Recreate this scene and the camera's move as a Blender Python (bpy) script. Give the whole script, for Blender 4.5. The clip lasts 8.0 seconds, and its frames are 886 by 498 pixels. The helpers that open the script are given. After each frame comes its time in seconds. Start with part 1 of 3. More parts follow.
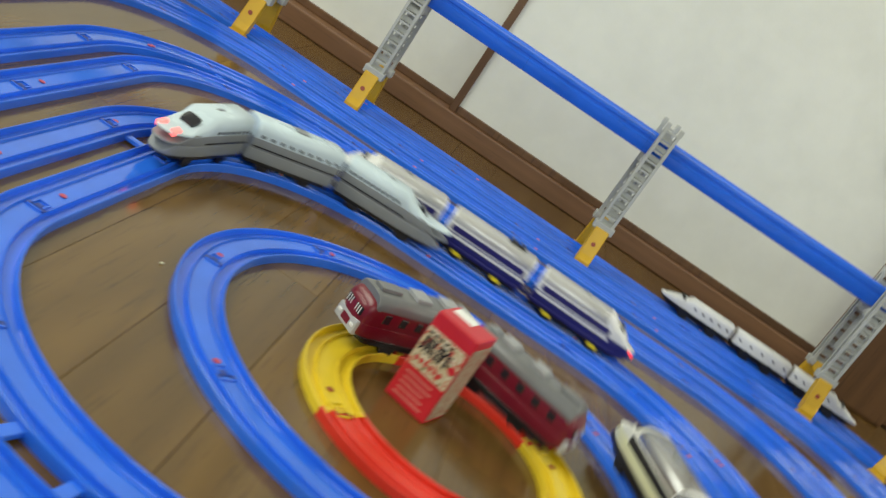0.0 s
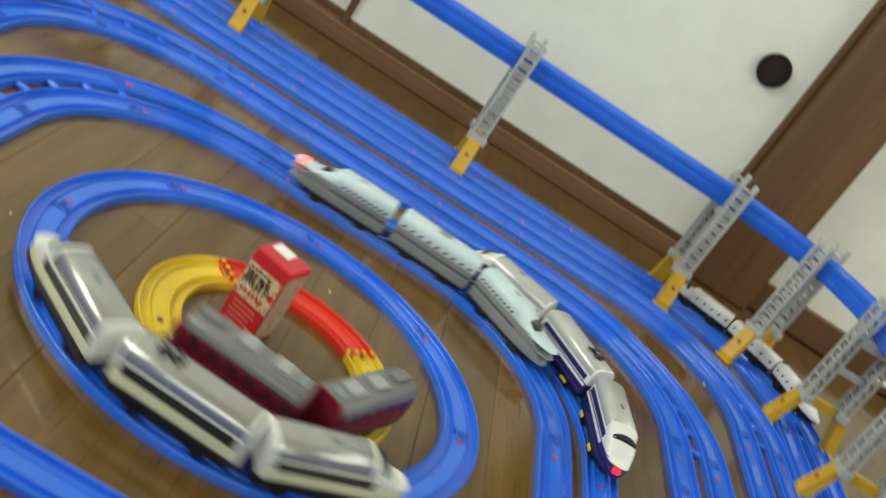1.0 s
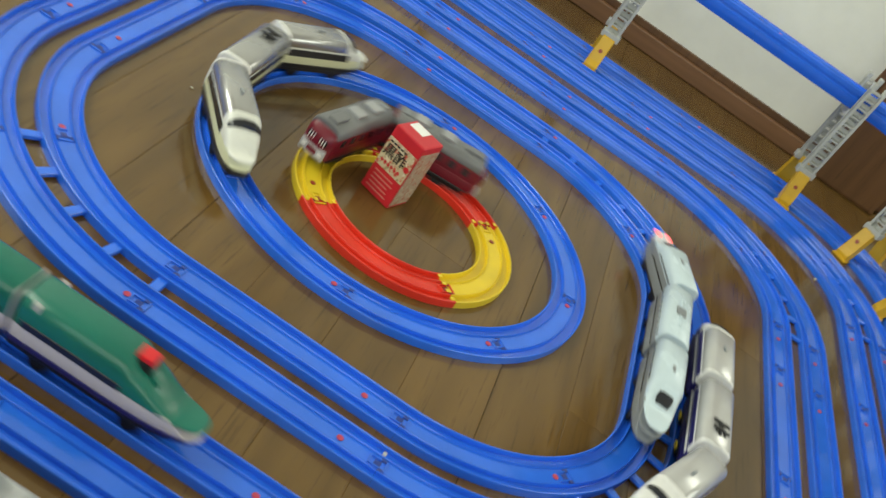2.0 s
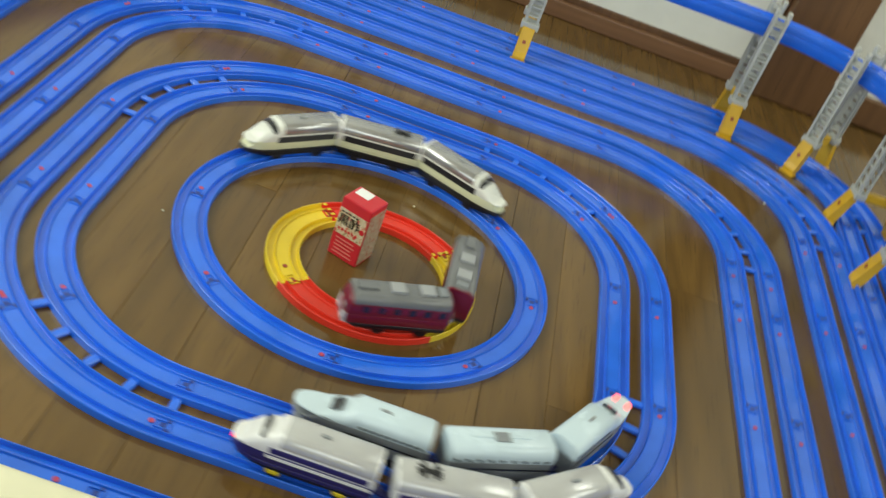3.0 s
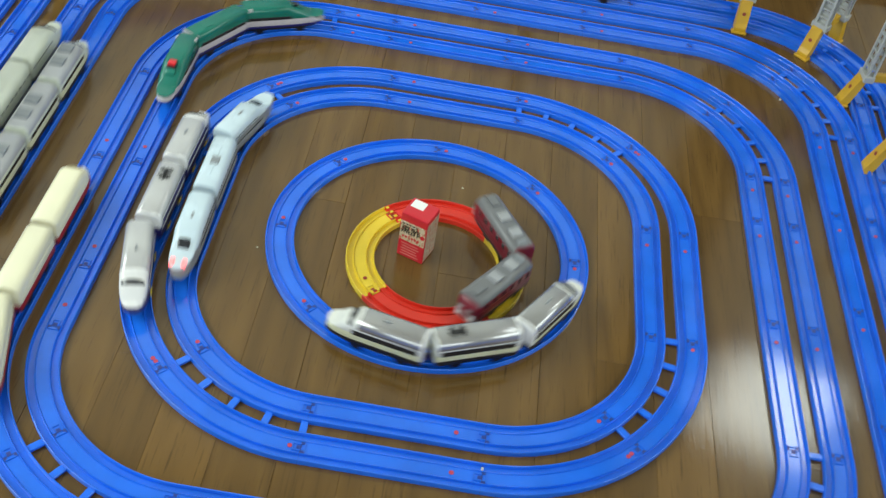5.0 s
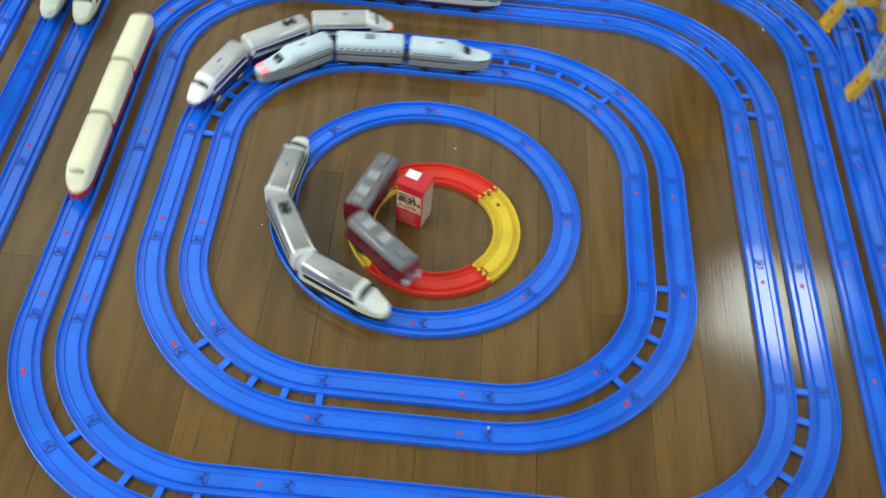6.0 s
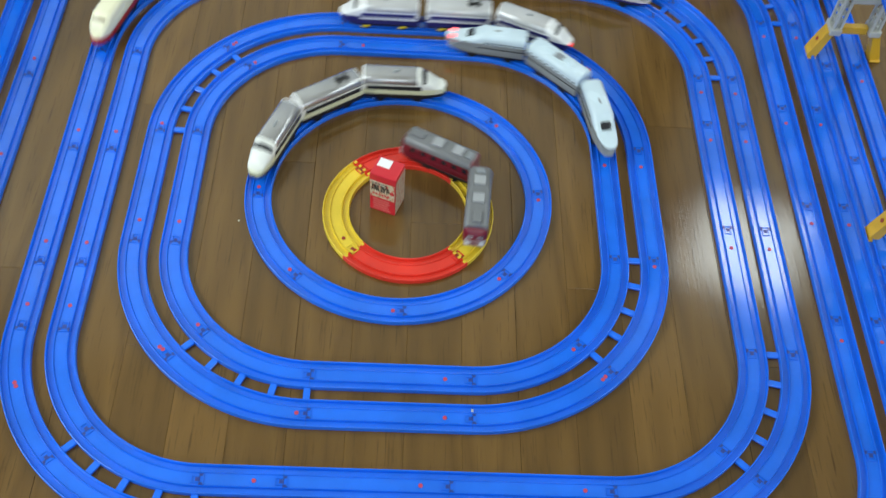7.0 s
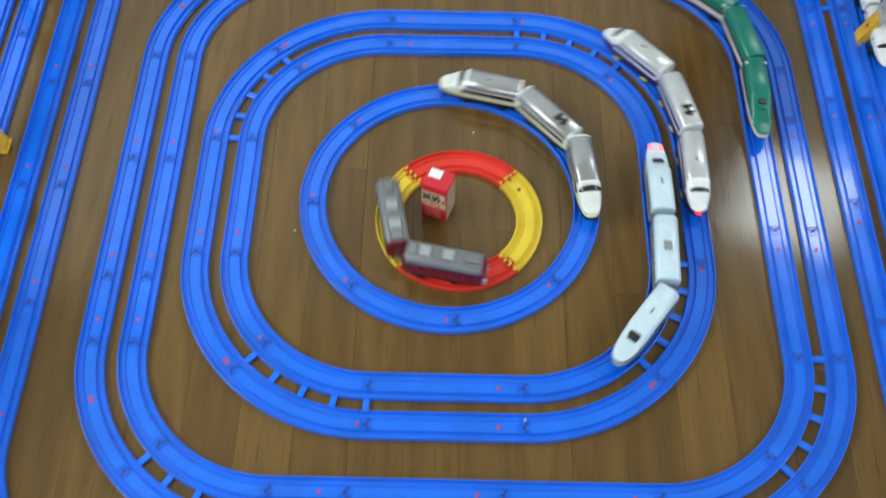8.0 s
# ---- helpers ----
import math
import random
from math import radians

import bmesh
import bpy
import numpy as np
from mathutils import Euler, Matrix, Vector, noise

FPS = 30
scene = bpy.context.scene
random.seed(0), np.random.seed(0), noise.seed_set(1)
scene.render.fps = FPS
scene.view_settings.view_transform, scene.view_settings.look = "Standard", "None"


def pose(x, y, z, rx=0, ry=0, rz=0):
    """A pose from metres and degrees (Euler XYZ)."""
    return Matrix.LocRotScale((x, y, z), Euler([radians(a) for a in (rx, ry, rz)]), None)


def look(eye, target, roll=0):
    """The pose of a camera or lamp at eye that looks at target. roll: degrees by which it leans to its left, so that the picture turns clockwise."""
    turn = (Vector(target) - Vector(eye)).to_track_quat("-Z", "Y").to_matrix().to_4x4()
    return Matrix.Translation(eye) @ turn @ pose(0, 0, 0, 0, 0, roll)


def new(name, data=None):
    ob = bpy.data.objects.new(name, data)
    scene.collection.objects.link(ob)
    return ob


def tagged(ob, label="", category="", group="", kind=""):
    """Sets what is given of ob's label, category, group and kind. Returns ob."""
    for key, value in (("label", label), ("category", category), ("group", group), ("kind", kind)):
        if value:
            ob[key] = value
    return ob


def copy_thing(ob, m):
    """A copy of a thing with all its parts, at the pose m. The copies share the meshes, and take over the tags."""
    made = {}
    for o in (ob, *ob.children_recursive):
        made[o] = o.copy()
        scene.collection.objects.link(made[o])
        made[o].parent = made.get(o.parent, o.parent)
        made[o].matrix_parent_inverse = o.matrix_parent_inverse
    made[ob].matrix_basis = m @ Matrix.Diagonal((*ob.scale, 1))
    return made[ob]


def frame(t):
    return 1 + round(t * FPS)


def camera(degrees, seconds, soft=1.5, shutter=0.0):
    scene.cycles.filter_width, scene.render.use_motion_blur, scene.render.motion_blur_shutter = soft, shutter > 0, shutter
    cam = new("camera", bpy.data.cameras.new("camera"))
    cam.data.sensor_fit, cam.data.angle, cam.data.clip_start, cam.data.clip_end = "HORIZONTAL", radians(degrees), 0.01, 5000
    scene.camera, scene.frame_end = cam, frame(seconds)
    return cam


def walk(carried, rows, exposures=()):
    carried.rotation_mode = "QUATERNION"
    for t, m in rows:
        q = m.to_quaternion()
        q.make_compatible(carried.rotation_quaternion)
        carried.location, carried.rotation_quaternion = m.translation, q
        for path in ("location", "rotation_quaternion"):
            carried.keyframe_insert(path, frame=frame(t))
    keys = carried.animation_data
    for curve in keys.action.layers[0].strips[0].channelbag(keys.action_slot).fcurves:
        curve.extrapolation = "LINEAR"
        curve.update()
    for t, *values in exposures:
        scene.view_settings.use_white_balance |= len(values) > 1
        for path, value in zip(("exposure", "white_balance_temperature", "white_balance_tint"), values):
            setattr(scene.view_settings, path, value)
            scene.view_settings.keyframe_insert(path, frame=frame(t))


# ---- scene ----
cam = camera(46.00, 8.0, soft=1.4, shutter=0.8)
# seconds, eye x, y, z, yaw, pitch, roll
PATH = [
    (0.0, -0.0769, -0.7759, 0.3369, -0.72, -16.03, 34.26),
    (0.4, -0.0392, -0.7965, 0.4118, -0.80, -18.27, 37.97),
    (0.5, -0.0340, -0.8064, 0.4243, -1.38, -18.85, 38.13),
    (0.6, -0.0291, -0.8166, 0.4380, -2.11, -19.39, 37.90),
    (0.9, -0.0066, -0.8477, 0.4785, -5.41, -20.25, 34.99),
    (1.0, 0.0001, -0.8599, 0.4903, -6.29, -20.82, 34.62),
    (1.4, 0.0158, -0.9102, 0.4996, -5.08, -25.55, 35.35),
    (1.5, 0.0145, -0.9241, 0.5032, -4.55, -27.02, 35.77),
    (2.0, 0.0260, -0.9799, 0.5390, -2.47, -29.90, 35.65),
    (2.1, 0.0369, -0.9900, 0.5501, -2.37, -29.66, 33.60),
    (2.2, 0.0396, -0.9977, 0.5704, -2.82, -29.79, 32.58),
    (3.3, 0.0365, -1.0667, 0.7707, -1.72, -35.34, 16.73),
    (3.5, 0.0356, -1.0781, 0.8054, -1.06, -37.19, 14.19),
    (4.0, 0.0411, -1.0797, 0.9178, 0.75, -41.08, 6.45),
    (4.2, 0.0260, -1.0788, 0.9483, 0.30, -42.17, 5.76),
    (5.3, 0.0024, -1.0706, 1.0847, -1.22, -45.21, 11.37),
    (5.5, 0.0006, -1.0658, 1.1065, -0.72, -46.14, 10.06),
    (6.0, 0.0094, -1.0472, 1.1644, -1.26, -50.09, 6.66),
    (6.4, 0.0063, -1.0334, 1.1927, -2.37, -50.82, 3.81),
    (6.5, 0.0092, -1.0254, 1.1975, -3.22, -49.84, 4.22),
    (6.6, 0.0106, -1.0167, 1.2096, -5.09, -51.95, 5.41),
    (6.9, 0.0068, -1.0222, 1.2295, -3.65, -52.70, 3.83),
    (7.0, 0.0088, -1.0112, 1.2305, -3.69, -53.40, 5.22),
    (7.4, 0.0031, -0.9601, 1.2711, -1.96, -55.01, 2.85),
    (7.5, 0.0037, -0.9536, 1.2841, -1.52, -54.91, 2.45),
    (8.0, -0.0094, -0.9275, 1.3361, -0.03, -57.91, 1.27),
]
walk(cam, [(t, pose(x, y, z, 90 + p, 0, w) @ pose(0, 0, 0, 0, 0, r)) for t, x, y, z, w, p, r in PATH],
     exposures=[(0.0, -0.06, 7900, 2), (2.2, -0.04, 8000, 0), (4.0, 0.05, 7150, 0), (5.5, 0.06, 6700, 2), (8.0, 0.12, 6400, 4)])

# ---- world and light ----
WALL_N, WALL_S, WALL_W, WALL_E, CEIL = 1.03, -2.7, -2.1, 2.3, 2.4
world = bpy.data.worlds.new("sky")
scene.world = world
world.use_nodes = True
wn = world.node_tree
sky = wn.nodes.new("ShaderNodeTexSky")
sky.sky_type, sky.sun_disc = "NISHITA", False
sky.sun_elevation, sky.sun_rotation = radians(40), radians(150)
wn.links.new(sky.outputs[0], wn.nodes["Background"].inputs[0])
wn.nodes["Background"].inputs[1].default_value = 0.12


def area_light(name, m, sx, sy, watts, colour):
    lamp = bpy.data.lights.new(name, "AREA")
    lamp.shape, lamp.size, lamp.size_y, lamp.energy, lamp.color = "RECTANGLE", sx, sy, watts, colour
    ob = new(name, lamp)
    ob.matrix_world = m
    return ob


area_light("daylight_south", look((0.0, WALL_S + 0.05, 1.25), (0.0, 0.0, 0.9)), 2.9, 1.6, 29, (0.9, 0.98, 1.0))
# west and east: unseen windows, assumed as side fill to brighten the layout
area_light("daylight_west", look((WALL_W + 0.05, -0.3, 1.6), (0.0, 0.0, 0.4)), 2.0, 1.0, 52, (0.9, 0.98, 1.0))
area_light("daylight_east", look((WALL_E - 0.05, -0.3, 1.6), (0.0, 0.0, 0.4)), 2.0, 1.0, 25, (0.9, 0.98, 1.0))
area_light("daylight_north", look((1.13, WALL_N - 0.0, 1.46), (0.75, 0.0, 0.6)), 0.34, 0.28, 3.3, (0.93, 0.985, 1.0))


# ---- materials ----
def nodes_of(name, colour, rough, metal=0.0, spec=0.5):
    m = bpy.data.materials.new(name)
    m.use_nodes = True
    b = m.node_tree.nodes["Principled BSDF"]
    b.inputs["Base Color"].default_value = (*colour, 1)
    b.inputs["Roughness"].default_value = rough
    b.inputs["Metallic"].default_value = metal
    b.inputs["Specular IOR Level"].default_value = spec
    return m, m.node_tree, b


def mixed(t, fac, a, b):
    n = t.nodes.new("ShaderNodeMix")
    n.data_type = "RGBA"
    t.links.new(fac, n.inputs["Factor"])
    for k, v in (("A", a), ("B", b)):
        sock = [s for s in n.inputs if s.name == k and s.type == "RGBA"][0]
        if isinstance(v, tuple):
            sock.default_value = (*v, 1)
        else:
            t.links.new(v, sock)
    return [s for s in n.outputs if s.type == "RGBA"][0]


def noise_of(t, scale, detail=4.0, stretch=None, rough=0.55):
    c = t.nodes.new("ShaderNodeTexCoord")
    n = t.nodes.new("ShaderNodeTexNoise")
    n.inputs["Scale"].default_value, n.inputs["Detail"].default_value = scale, detail
    n.inputs["Roughness"].default_value = rough
    if stretch:
        mp = t.nodes.new("ShaderNodeMapping")
        mp.inputs["Scale"].default_value = stretch
        t.links.new(c.outputs["Object"], mp.inputs[0])
        t.links.new(mp.outputs[0], n.inputs["Vector"])
    else:
        t.links.new(c.outputs["Object"], n.inputs["Vector"])
    return n.outputs["Fac"]


def ramp_of(t, fac, a, b):
    r = t.nodes.new("ShaderNodeMapRange")
    r.inputs["From Min"].default_value, r.inputs["From Max"].default_value = a, b
    t.links.new(fac, r.inputs["Value"])
    return r.outputs[0]


def plastic(name, colour, rough=0.32, vary=0.12, bump=0.02, spec=0.5, coat=0.0):
    m, t, b = nodes_of(name, colour, rough, spec=spec)
    n1, n2 = noise_of(t, 14.0), noise_of(t, 420.0, 2.0)
    dark = tuple(c * (1 - vary) for c in colour)
    lite = tuple(min(1, c * (1 + vary * 0.6)) for c in colour)
    t.links.new(mixed(t, ramp_of(t, n1, 0.35, 0.65), dark, lite), b.inputs["Base Color"])
    r = t.nodes.new("ShaderNodeMapRange")
    r.inputs["To Min"].default_value, r.inputs["To Max"].default_value = rough - 0.06, rough + 0.1
    t.links.new(n1, r.inputs["Value"])
    t.links.new(r.outputs[0], b.inputs["Roughness"])
    bp = t.nodes.new("ShaderNodeBump")
    bp.inputs["Strength"].default_value, bp.inputs["Distance"].default_value = bump, 0.001
    t.links.new(n2, bp.inputs["Height"])
    t.links.new(bp.outputs[0], b.inputs["Normal"])
    b.inputs["Coat Weight"].default_value = coat
    return m


def wood(name, dark, lite, rough, grain=(70, 3.0, 70), spec=0.5, vary=0.25, bump=0.08):
    m, t, b = nodes_of(name, lite, rough, spec=spec)
    rings = noise_of(t, 1.0, 1.0, tuple(g * k for g, k in zip(grain, (0.22, 0.35, 0.22))), 0.4)
    many = t.nodes.new("ShaderNodeMath")
    many.operation, many.inputs[1].default_value = "MULTIPLY", 9.0
    t.links.new(rings, many.inputs[0])
    fold = t.nodes.new("ShaderNodeMath")
    fold.operation, fold.inputs[1].default_value = "PINGPONG", 0.5
    t.links.new(many.outputs[0], fold.inputs[0])
    g1 = fold.outputs[0]
    g2 = noise_of(t, 1.0, 3.0, tuple(g * k for g, k in zip(grain, (0.12, 0.35, 0.12))))
    g3 = noise_of(t, 1.0, 3.0, tuple(g * 4.5 for g in grain), 0.7)
    col = mixed(t, ramp_of(t, g1, -0.55, 0.5), dark, lite)
    deep = tuple(c * 0.75 for c in dark)
    col = mixed(t, ramp_of(t, g3, 0.56, 0.78), col, deep)
    oi = t.nodes.new("ShaderNodeObjectInfo")
    hs = t.nodes.new("ShaderNodeHueSaturation")
    v = t.nodes.new("ShaderNodeMapRange")
    v.inputs["To Min"].default_value, v.inputs["To Max"].default_value = 1 - vary, 1 + vary * 0.6
    t.links.new(oi.outputs["Random"], v.inputs["Value"])
    t.links.new(v.outputs[0], hs.inputs["Value"])
    mid = tuple((a + c) * 0.42 for a, c in zip(dark, lite))
    t.links.new(mixed(t, ramp_of(t, g2, 0.42, 0.7), col, mid), hs.inputs["Color"])
    t.links.new(hs.outputs[0], b.inputs["Base Color"])
    r = t.nodes.new("ShaderNodeMapRange")
    r.inputs["To Min"].default_value, r.inputs["To Max"].default_value = rough - 0.03, rough + 0.07
    t.links.new(g2, r.inputs["Value"])
    t.links.new(r.outputs[0], b.inputs["Roughness"])
    bp = t.nodes.new("ShaderNodeBump")
    bp.inputs["Strength"].default_value, bp.inputs["Distance"].default_value = bump, 0.0005
    t.links.new(g3, bp.inputs["Height"])
    t.links.new(bp.outputs[0], b.inputs["Normal"])
    return m


def printed(name, base, inks, rough):
    """Card with a busy print of blotches in a few inks."""
    m, t, b = nodes_of(name, base, rough)
    col = base
    for i, ink in enumerate(inks):
        n = noise_of(t, 1.0, 2.0, (170 + 60 * i, 170 + 60 * i, 190 - 40 * i))
        col = mixed(t, ramp_of(t, n, 0.56, 0.62), col, ink)
    t.links.new(col, b.inputs["Base Color"])
    return m


def metal_paint(name, colour, rough, metal):
    m, t, b = nodes_of(name, colour, rough, metal)
    n = noise_of(t, 30.0)
    t.links.new(mixed(t, ramp_of(t, n, 0.3, 0.7), tuple(c * 0.9 for c in colour), colour), b.inputs["Base Color"])
    return m


def glowing(name, colour, strength):
    m, t, b = nodes_of(name, colour, 0.25)
    b.inputs["Emission Color"].default_value = (*colour, 1)
    b.inputs["Emission Strength"].default_value = strength
    return m


BLUE = plastic("blue_plastic", (0.012, 0.150, 0.80), 0.09, 0.10, spec=0.65)
SLOT_SHADE_BLUE = plastic("slot_shade_blue", (0.012, 0.045, 0.28), 0.4)
RED = plastic("red_plastic", (0.72, 0.035, 0.02), 0.34)
YELLOW = plastic("yellow_plastic", (0.75, 0.545, 0.04), 0.32)
MARK = plastic("red_paint_spot", (0.5, 0.05, 0.1), 0.4)
DARKMARK = plastic("dark_red_spot", (0.3, 0.04, 0.02), 0.4)
PIER_YELLOW = plastic("mustard_plastic", (0.66, 0.38, 0.025), 0.38)
PIER_GREY = plastic("grey_plastic", (0.46, 0.47, 0.45), 0.42)
FLOOR_WOOD = wood("floor_wood", (0.071, 0.037, 0.0105), (0.165, 0.090, 0.0255), 0.1, (60, 2.4, 60), 0.5, 0.07, 0.25)
TRIM_WOOD = wood("brown_trim_wood", (0.085, 0.039, 0.018), (0.19, 0.092, 0.041), 0.42, (40, 40, 3))
SILL_WOOD = wood("brown_sill_wood", (0.15, 0.07, 0.035), (0.27, 0.135, 0.07), 0.42, (3, 60, 60))
PAPER = plastic("off_white_door_paper", (0.80, 0.81, 0.77), 0.85, 0.04, 0.15)
BEIGE = plastic("beige_wall_plaster", (0.46, 0.43, 0.37), 0.9, 0.06, 0.3)
PLASTER = plastic("pale_plaster", (0.82, 0.83, 0.79), 0.9, 0.05, 0.3)
CEILING = plastic("ceiling_board", (0.6, 0.57, 0.5), 0.9, 0.04, 0.1)
BLACK = plastic("black_plastic", (0.012, 0.012, 0.014), 0.3)
DARKGLASS = plastic("dark_window_plastic", (0.02, 0.022, 0.028), 0.15)
STEEL = nodes_of("bright_steel", (0.7, 0.7, 0.7), 0.25, 1.0)[0]
SILVER = metal_paint("silver_paint", (0.46, 0.46, 0.47), 0.27, 0.7)
LIGHT_SILVER = metal_paint("pale_silver_paint", (0.56, 0.56, 0.57), 0.24, 0.25)
GREY_ROOF = plastic("grey_roof_plastic", (0.17, 0.175, 0.185), 0.33)
PALE_GREY = plastic("pale_grey_plastic", (0.45, 0.46, 0.48), 0.35)
MID_GREY = plastic("mid_grey_plastic", (0.24, 0.26, 0.28), 0.4)
UNIT_GREY = plastic("roof_unit_grey_plastic", (0.34, 0.35, 0.37), 0.35)
WHITE = plastic("white_plastic", (0.78, 0.78, 0.78), 0.25, 0.05)
PALE_BLUE = plastic("pale_blue_plastic", (0.58, 0.7, 0.78), 0.25, 0.05)
NAVY = plastic("navy_plastic", (0.02, 0.018, 0.14), 0.28)
CREAM = plastic("cream_plastic", (0.8, 0.77, 0.56), 0.3, 0.05)
LIME_CREAM = plastic("pale_lime_plastic", (0.70, 0.71, 0.49), 0.3, 0.06)
GREEN = plastic("green_plastic", (0.010, 0.165, 0.122), 0.24, 0.1)
PINK_GREY = plastic("pinkish_grey_plastic", (0.6, 0.55, 0.58), 0.3, 0.06)
MAROON = plastic("maroon_plastic", (0.17, 0.009, 0.024), 0.3)
DARK_RED = plastic("dark_red_plastic", (0.35, 0.015, 0.02), 0.3)
TAN_GLASS = plastic("beige_window_plastic", (0.42, 0.37, 0.25), 0.2)
SNOW = plastic("clean_white_plastic", (0.75, 0.76, 0.72), 0.26, 0.05)
OFFWHITE = plastic("greenish_white_plastic", (0.7, 0.74, 0.64), 0.3, 0.05)
GEAR_YELLOW = plastic("gear_yellow_plastic", (0.75, 0.6, 0.03), 0.35)
GLOW_RED = glowing("lit_red_lamp", (1.0, 0.025, 0.05), 1.4)
GLOW_PINK = glowing("lit_pink_lamp", (1.0, 0.16, 0.17), 1.7)
LAMP_RED = plastic("red_lens", (0.7, 0.02, 0.03), 0.15)
BOX_RED = plastic("carton_red_print", (0.6, 0.02, 0.035), 0.35)
BOX_CREAM = printed("carton_cream_print", (0.56, 0.47, 0.31), ((0.3, 0.24, 0.12), (0.55, 0.1, 0.07), (0.66, 0.6, 0.45)), 0.4)
BOX_TAN = printed("carton_tan_side", (0.4, 0.31, 0.23), ((0.5, 0.42, 0.32), (0.4, 0.12, 0.08)), 0.4)
SMALL_PRINT = plastic("carton_small_print", (0.62, 0.2, 0.17), 0.4)
FOIL = plastic("white_paper_patch", (0.85, 0.85, 0.85), 0.5, 0.03)
HANDLE_BROWN = plastic("dark_bronze_lacquer", (0.016, 0.009, 0.006), 0.5, spec=0.25)
TEAL = plastic("dark_green_plastic", (0.02, 0.09, 0.05), 0.4)


# ---- mesh helpers ----
def part(name, bm, material, parent=None, label=""):
    me = bpy.data.meshes.new(name)
    bmesh.ops.recalc_face_normals(bm, faces=bm.faces)
    bm.to_mesh(me)
    bm.free()
    me.materials.append(material)
    ob = new(name, me)
    if parent is not None:
        ob.parent = parent
    if label:
        ob["label"] = label
    return ob


def share(ob, m, parent=None):
    o = ob.copy()
    scene.collection.objects.link(o)
    o.parent = parent if parent is not None else ob.parent
    o.matrix_basis = m
    return o


def box(bm, x0, x1, y0, y1, z0, z1, m=None):
    v = [bm.verts.new((x, y, z)) for x in (x0, x1) for y in (y0, y1) for z in (z0, z1)]
    for q in ((0, 1, 3, 2), (4, 6, 7, 5), (0, 4, 5, 1), (2, 3, 7, 6), (0, 2, 6, 4), (1, 5, 7, 3)):
        bm.faces.new([v[i] for i in q])
    if m is not None:
        bmesh.ops.transform(bm, matrix=m, verts=v)
    return v


def rounded_box(x0, x1, y0, y1, z0, z1, r=0.002, seg=2, m=None):
    bm = bmesh.new()
    box(bm, x0, x1, y0, y1, z0, z1)
    bmesh.ops.bevel(bm, geom=bm.edges[:], offset=r, segments=seg, affect="EDGES", profile=0.6)
    if m is not None:
        bm.transform(m)
    return bm


def disc(bm, x, y, z0, z1, r, n=12, m=None):
    a = [bm.verts.new((x + r * math.cos(6.2832 * i / n), y + r * math.sin(6.2832 * i / n), z0)) for i in range(n)]
    b = [bm.verts.new((x + r * math.cos(6.2832 * i / n), y + r * math.sin(6.2832 * i / n), z1)) for i in range(n)]
    bm.faces.new(a[::-1])
    bm.faces.new(b)
    for i in range(n):
        bm.faces.new((a[i], a[(i + 1) % n], b[(i + 1) % n], b[i]))
    if m is not None:
        bmesh.ops.transform(bm, matrix=m, verts=a + b)


def smooth(ob, angle=40):
    for p in ob.data.polygons:
        p.use_smooth = True
    ob.data.set_sharp_from_angle(angle=radians(angle))
    return ob


# ---- room ----
def wall_piece(name, x0, x1, y0, y1, z0, z1, mat, label, category="wall"):
    bm = bmesh.new()
    box(bm, x0, x1, y0, y1, z0, z1)
    return tagged(part(name, bm, mat), label, category, kind="structure")


def holed_wall(name, axis, at, thick, lo, hi, hole, mat, label):
    """A wall with one opening (a0, a1, z0, z1), in one mesh."""
    a0, a1, z0, z1 = hole
    bm = bmesh.new()
    for u0, u1, w0, w1 in ((lo, a0, 0, CEIL), (a1, hi, 0, CEIL), (a0, a1, 0, z0), (a0, a1, z1, CEIL)):
        if axis == "y":
            box(bm, u0, u1, min(at, at + thick), max(at, at + thick), w0, w1)
        else:
            box(bm, min(at, at + thick), max(at, at + thick), u0, u1, w0, w1)
    return tagged(part(name, bm, mat), label, "wall", kind="structure")


# south, west and east walls are unseen; their beige holds down bounced light
holed_wall("wall_south", "y", WALL_S, -0.12, WALL_W, WALL_E, (-1.45, 1.45, 0.45, 2.05), BEIGE, "unseen beige wall with a wide window opening")
holed_wall("wall_west", "x", WALL_W, -0.12, WALL_S, WALL_N + 0.15, (-1.3, 0.7, 1.1, 2.1), BEIGE, "unseen beige wall, opening for the added west fill")
holed_wall("wall_east", "x", WALL_E, 0.12, WALL_S, WALL_N + 0.15, (-1.3, 0.7, 1.1, 2.1), BEIGE, "unseen beige side wall, opening for the added east fill")
holed_wall("wall_north", "y", WALL_N + 0.03, 0.12, 0.746, WALL_E, (0.79, 1.41, 1.15, 1.85), PLASTER, "pale plastered wall beside the timber post")
wall_piece("wall_north_back", WALL_W, 0.62, WALL_N + 0.06, WALL_N + 0.15, 0, CEIL, PLASTER, "plain wall behind the sliding doors")
wall_piece("ceiling", WALL_W, WALL_E, WALL_S, WALL_N + 0.15, CEIL, CEIL + 0.05, CEILING, "off-white ceiling board", "ceiling")

# sliding paper doors with thin timber frames
STRIP_X, POST_0, POST_1, SILL_H = -0.165, 0.597, 0.742, 0.035


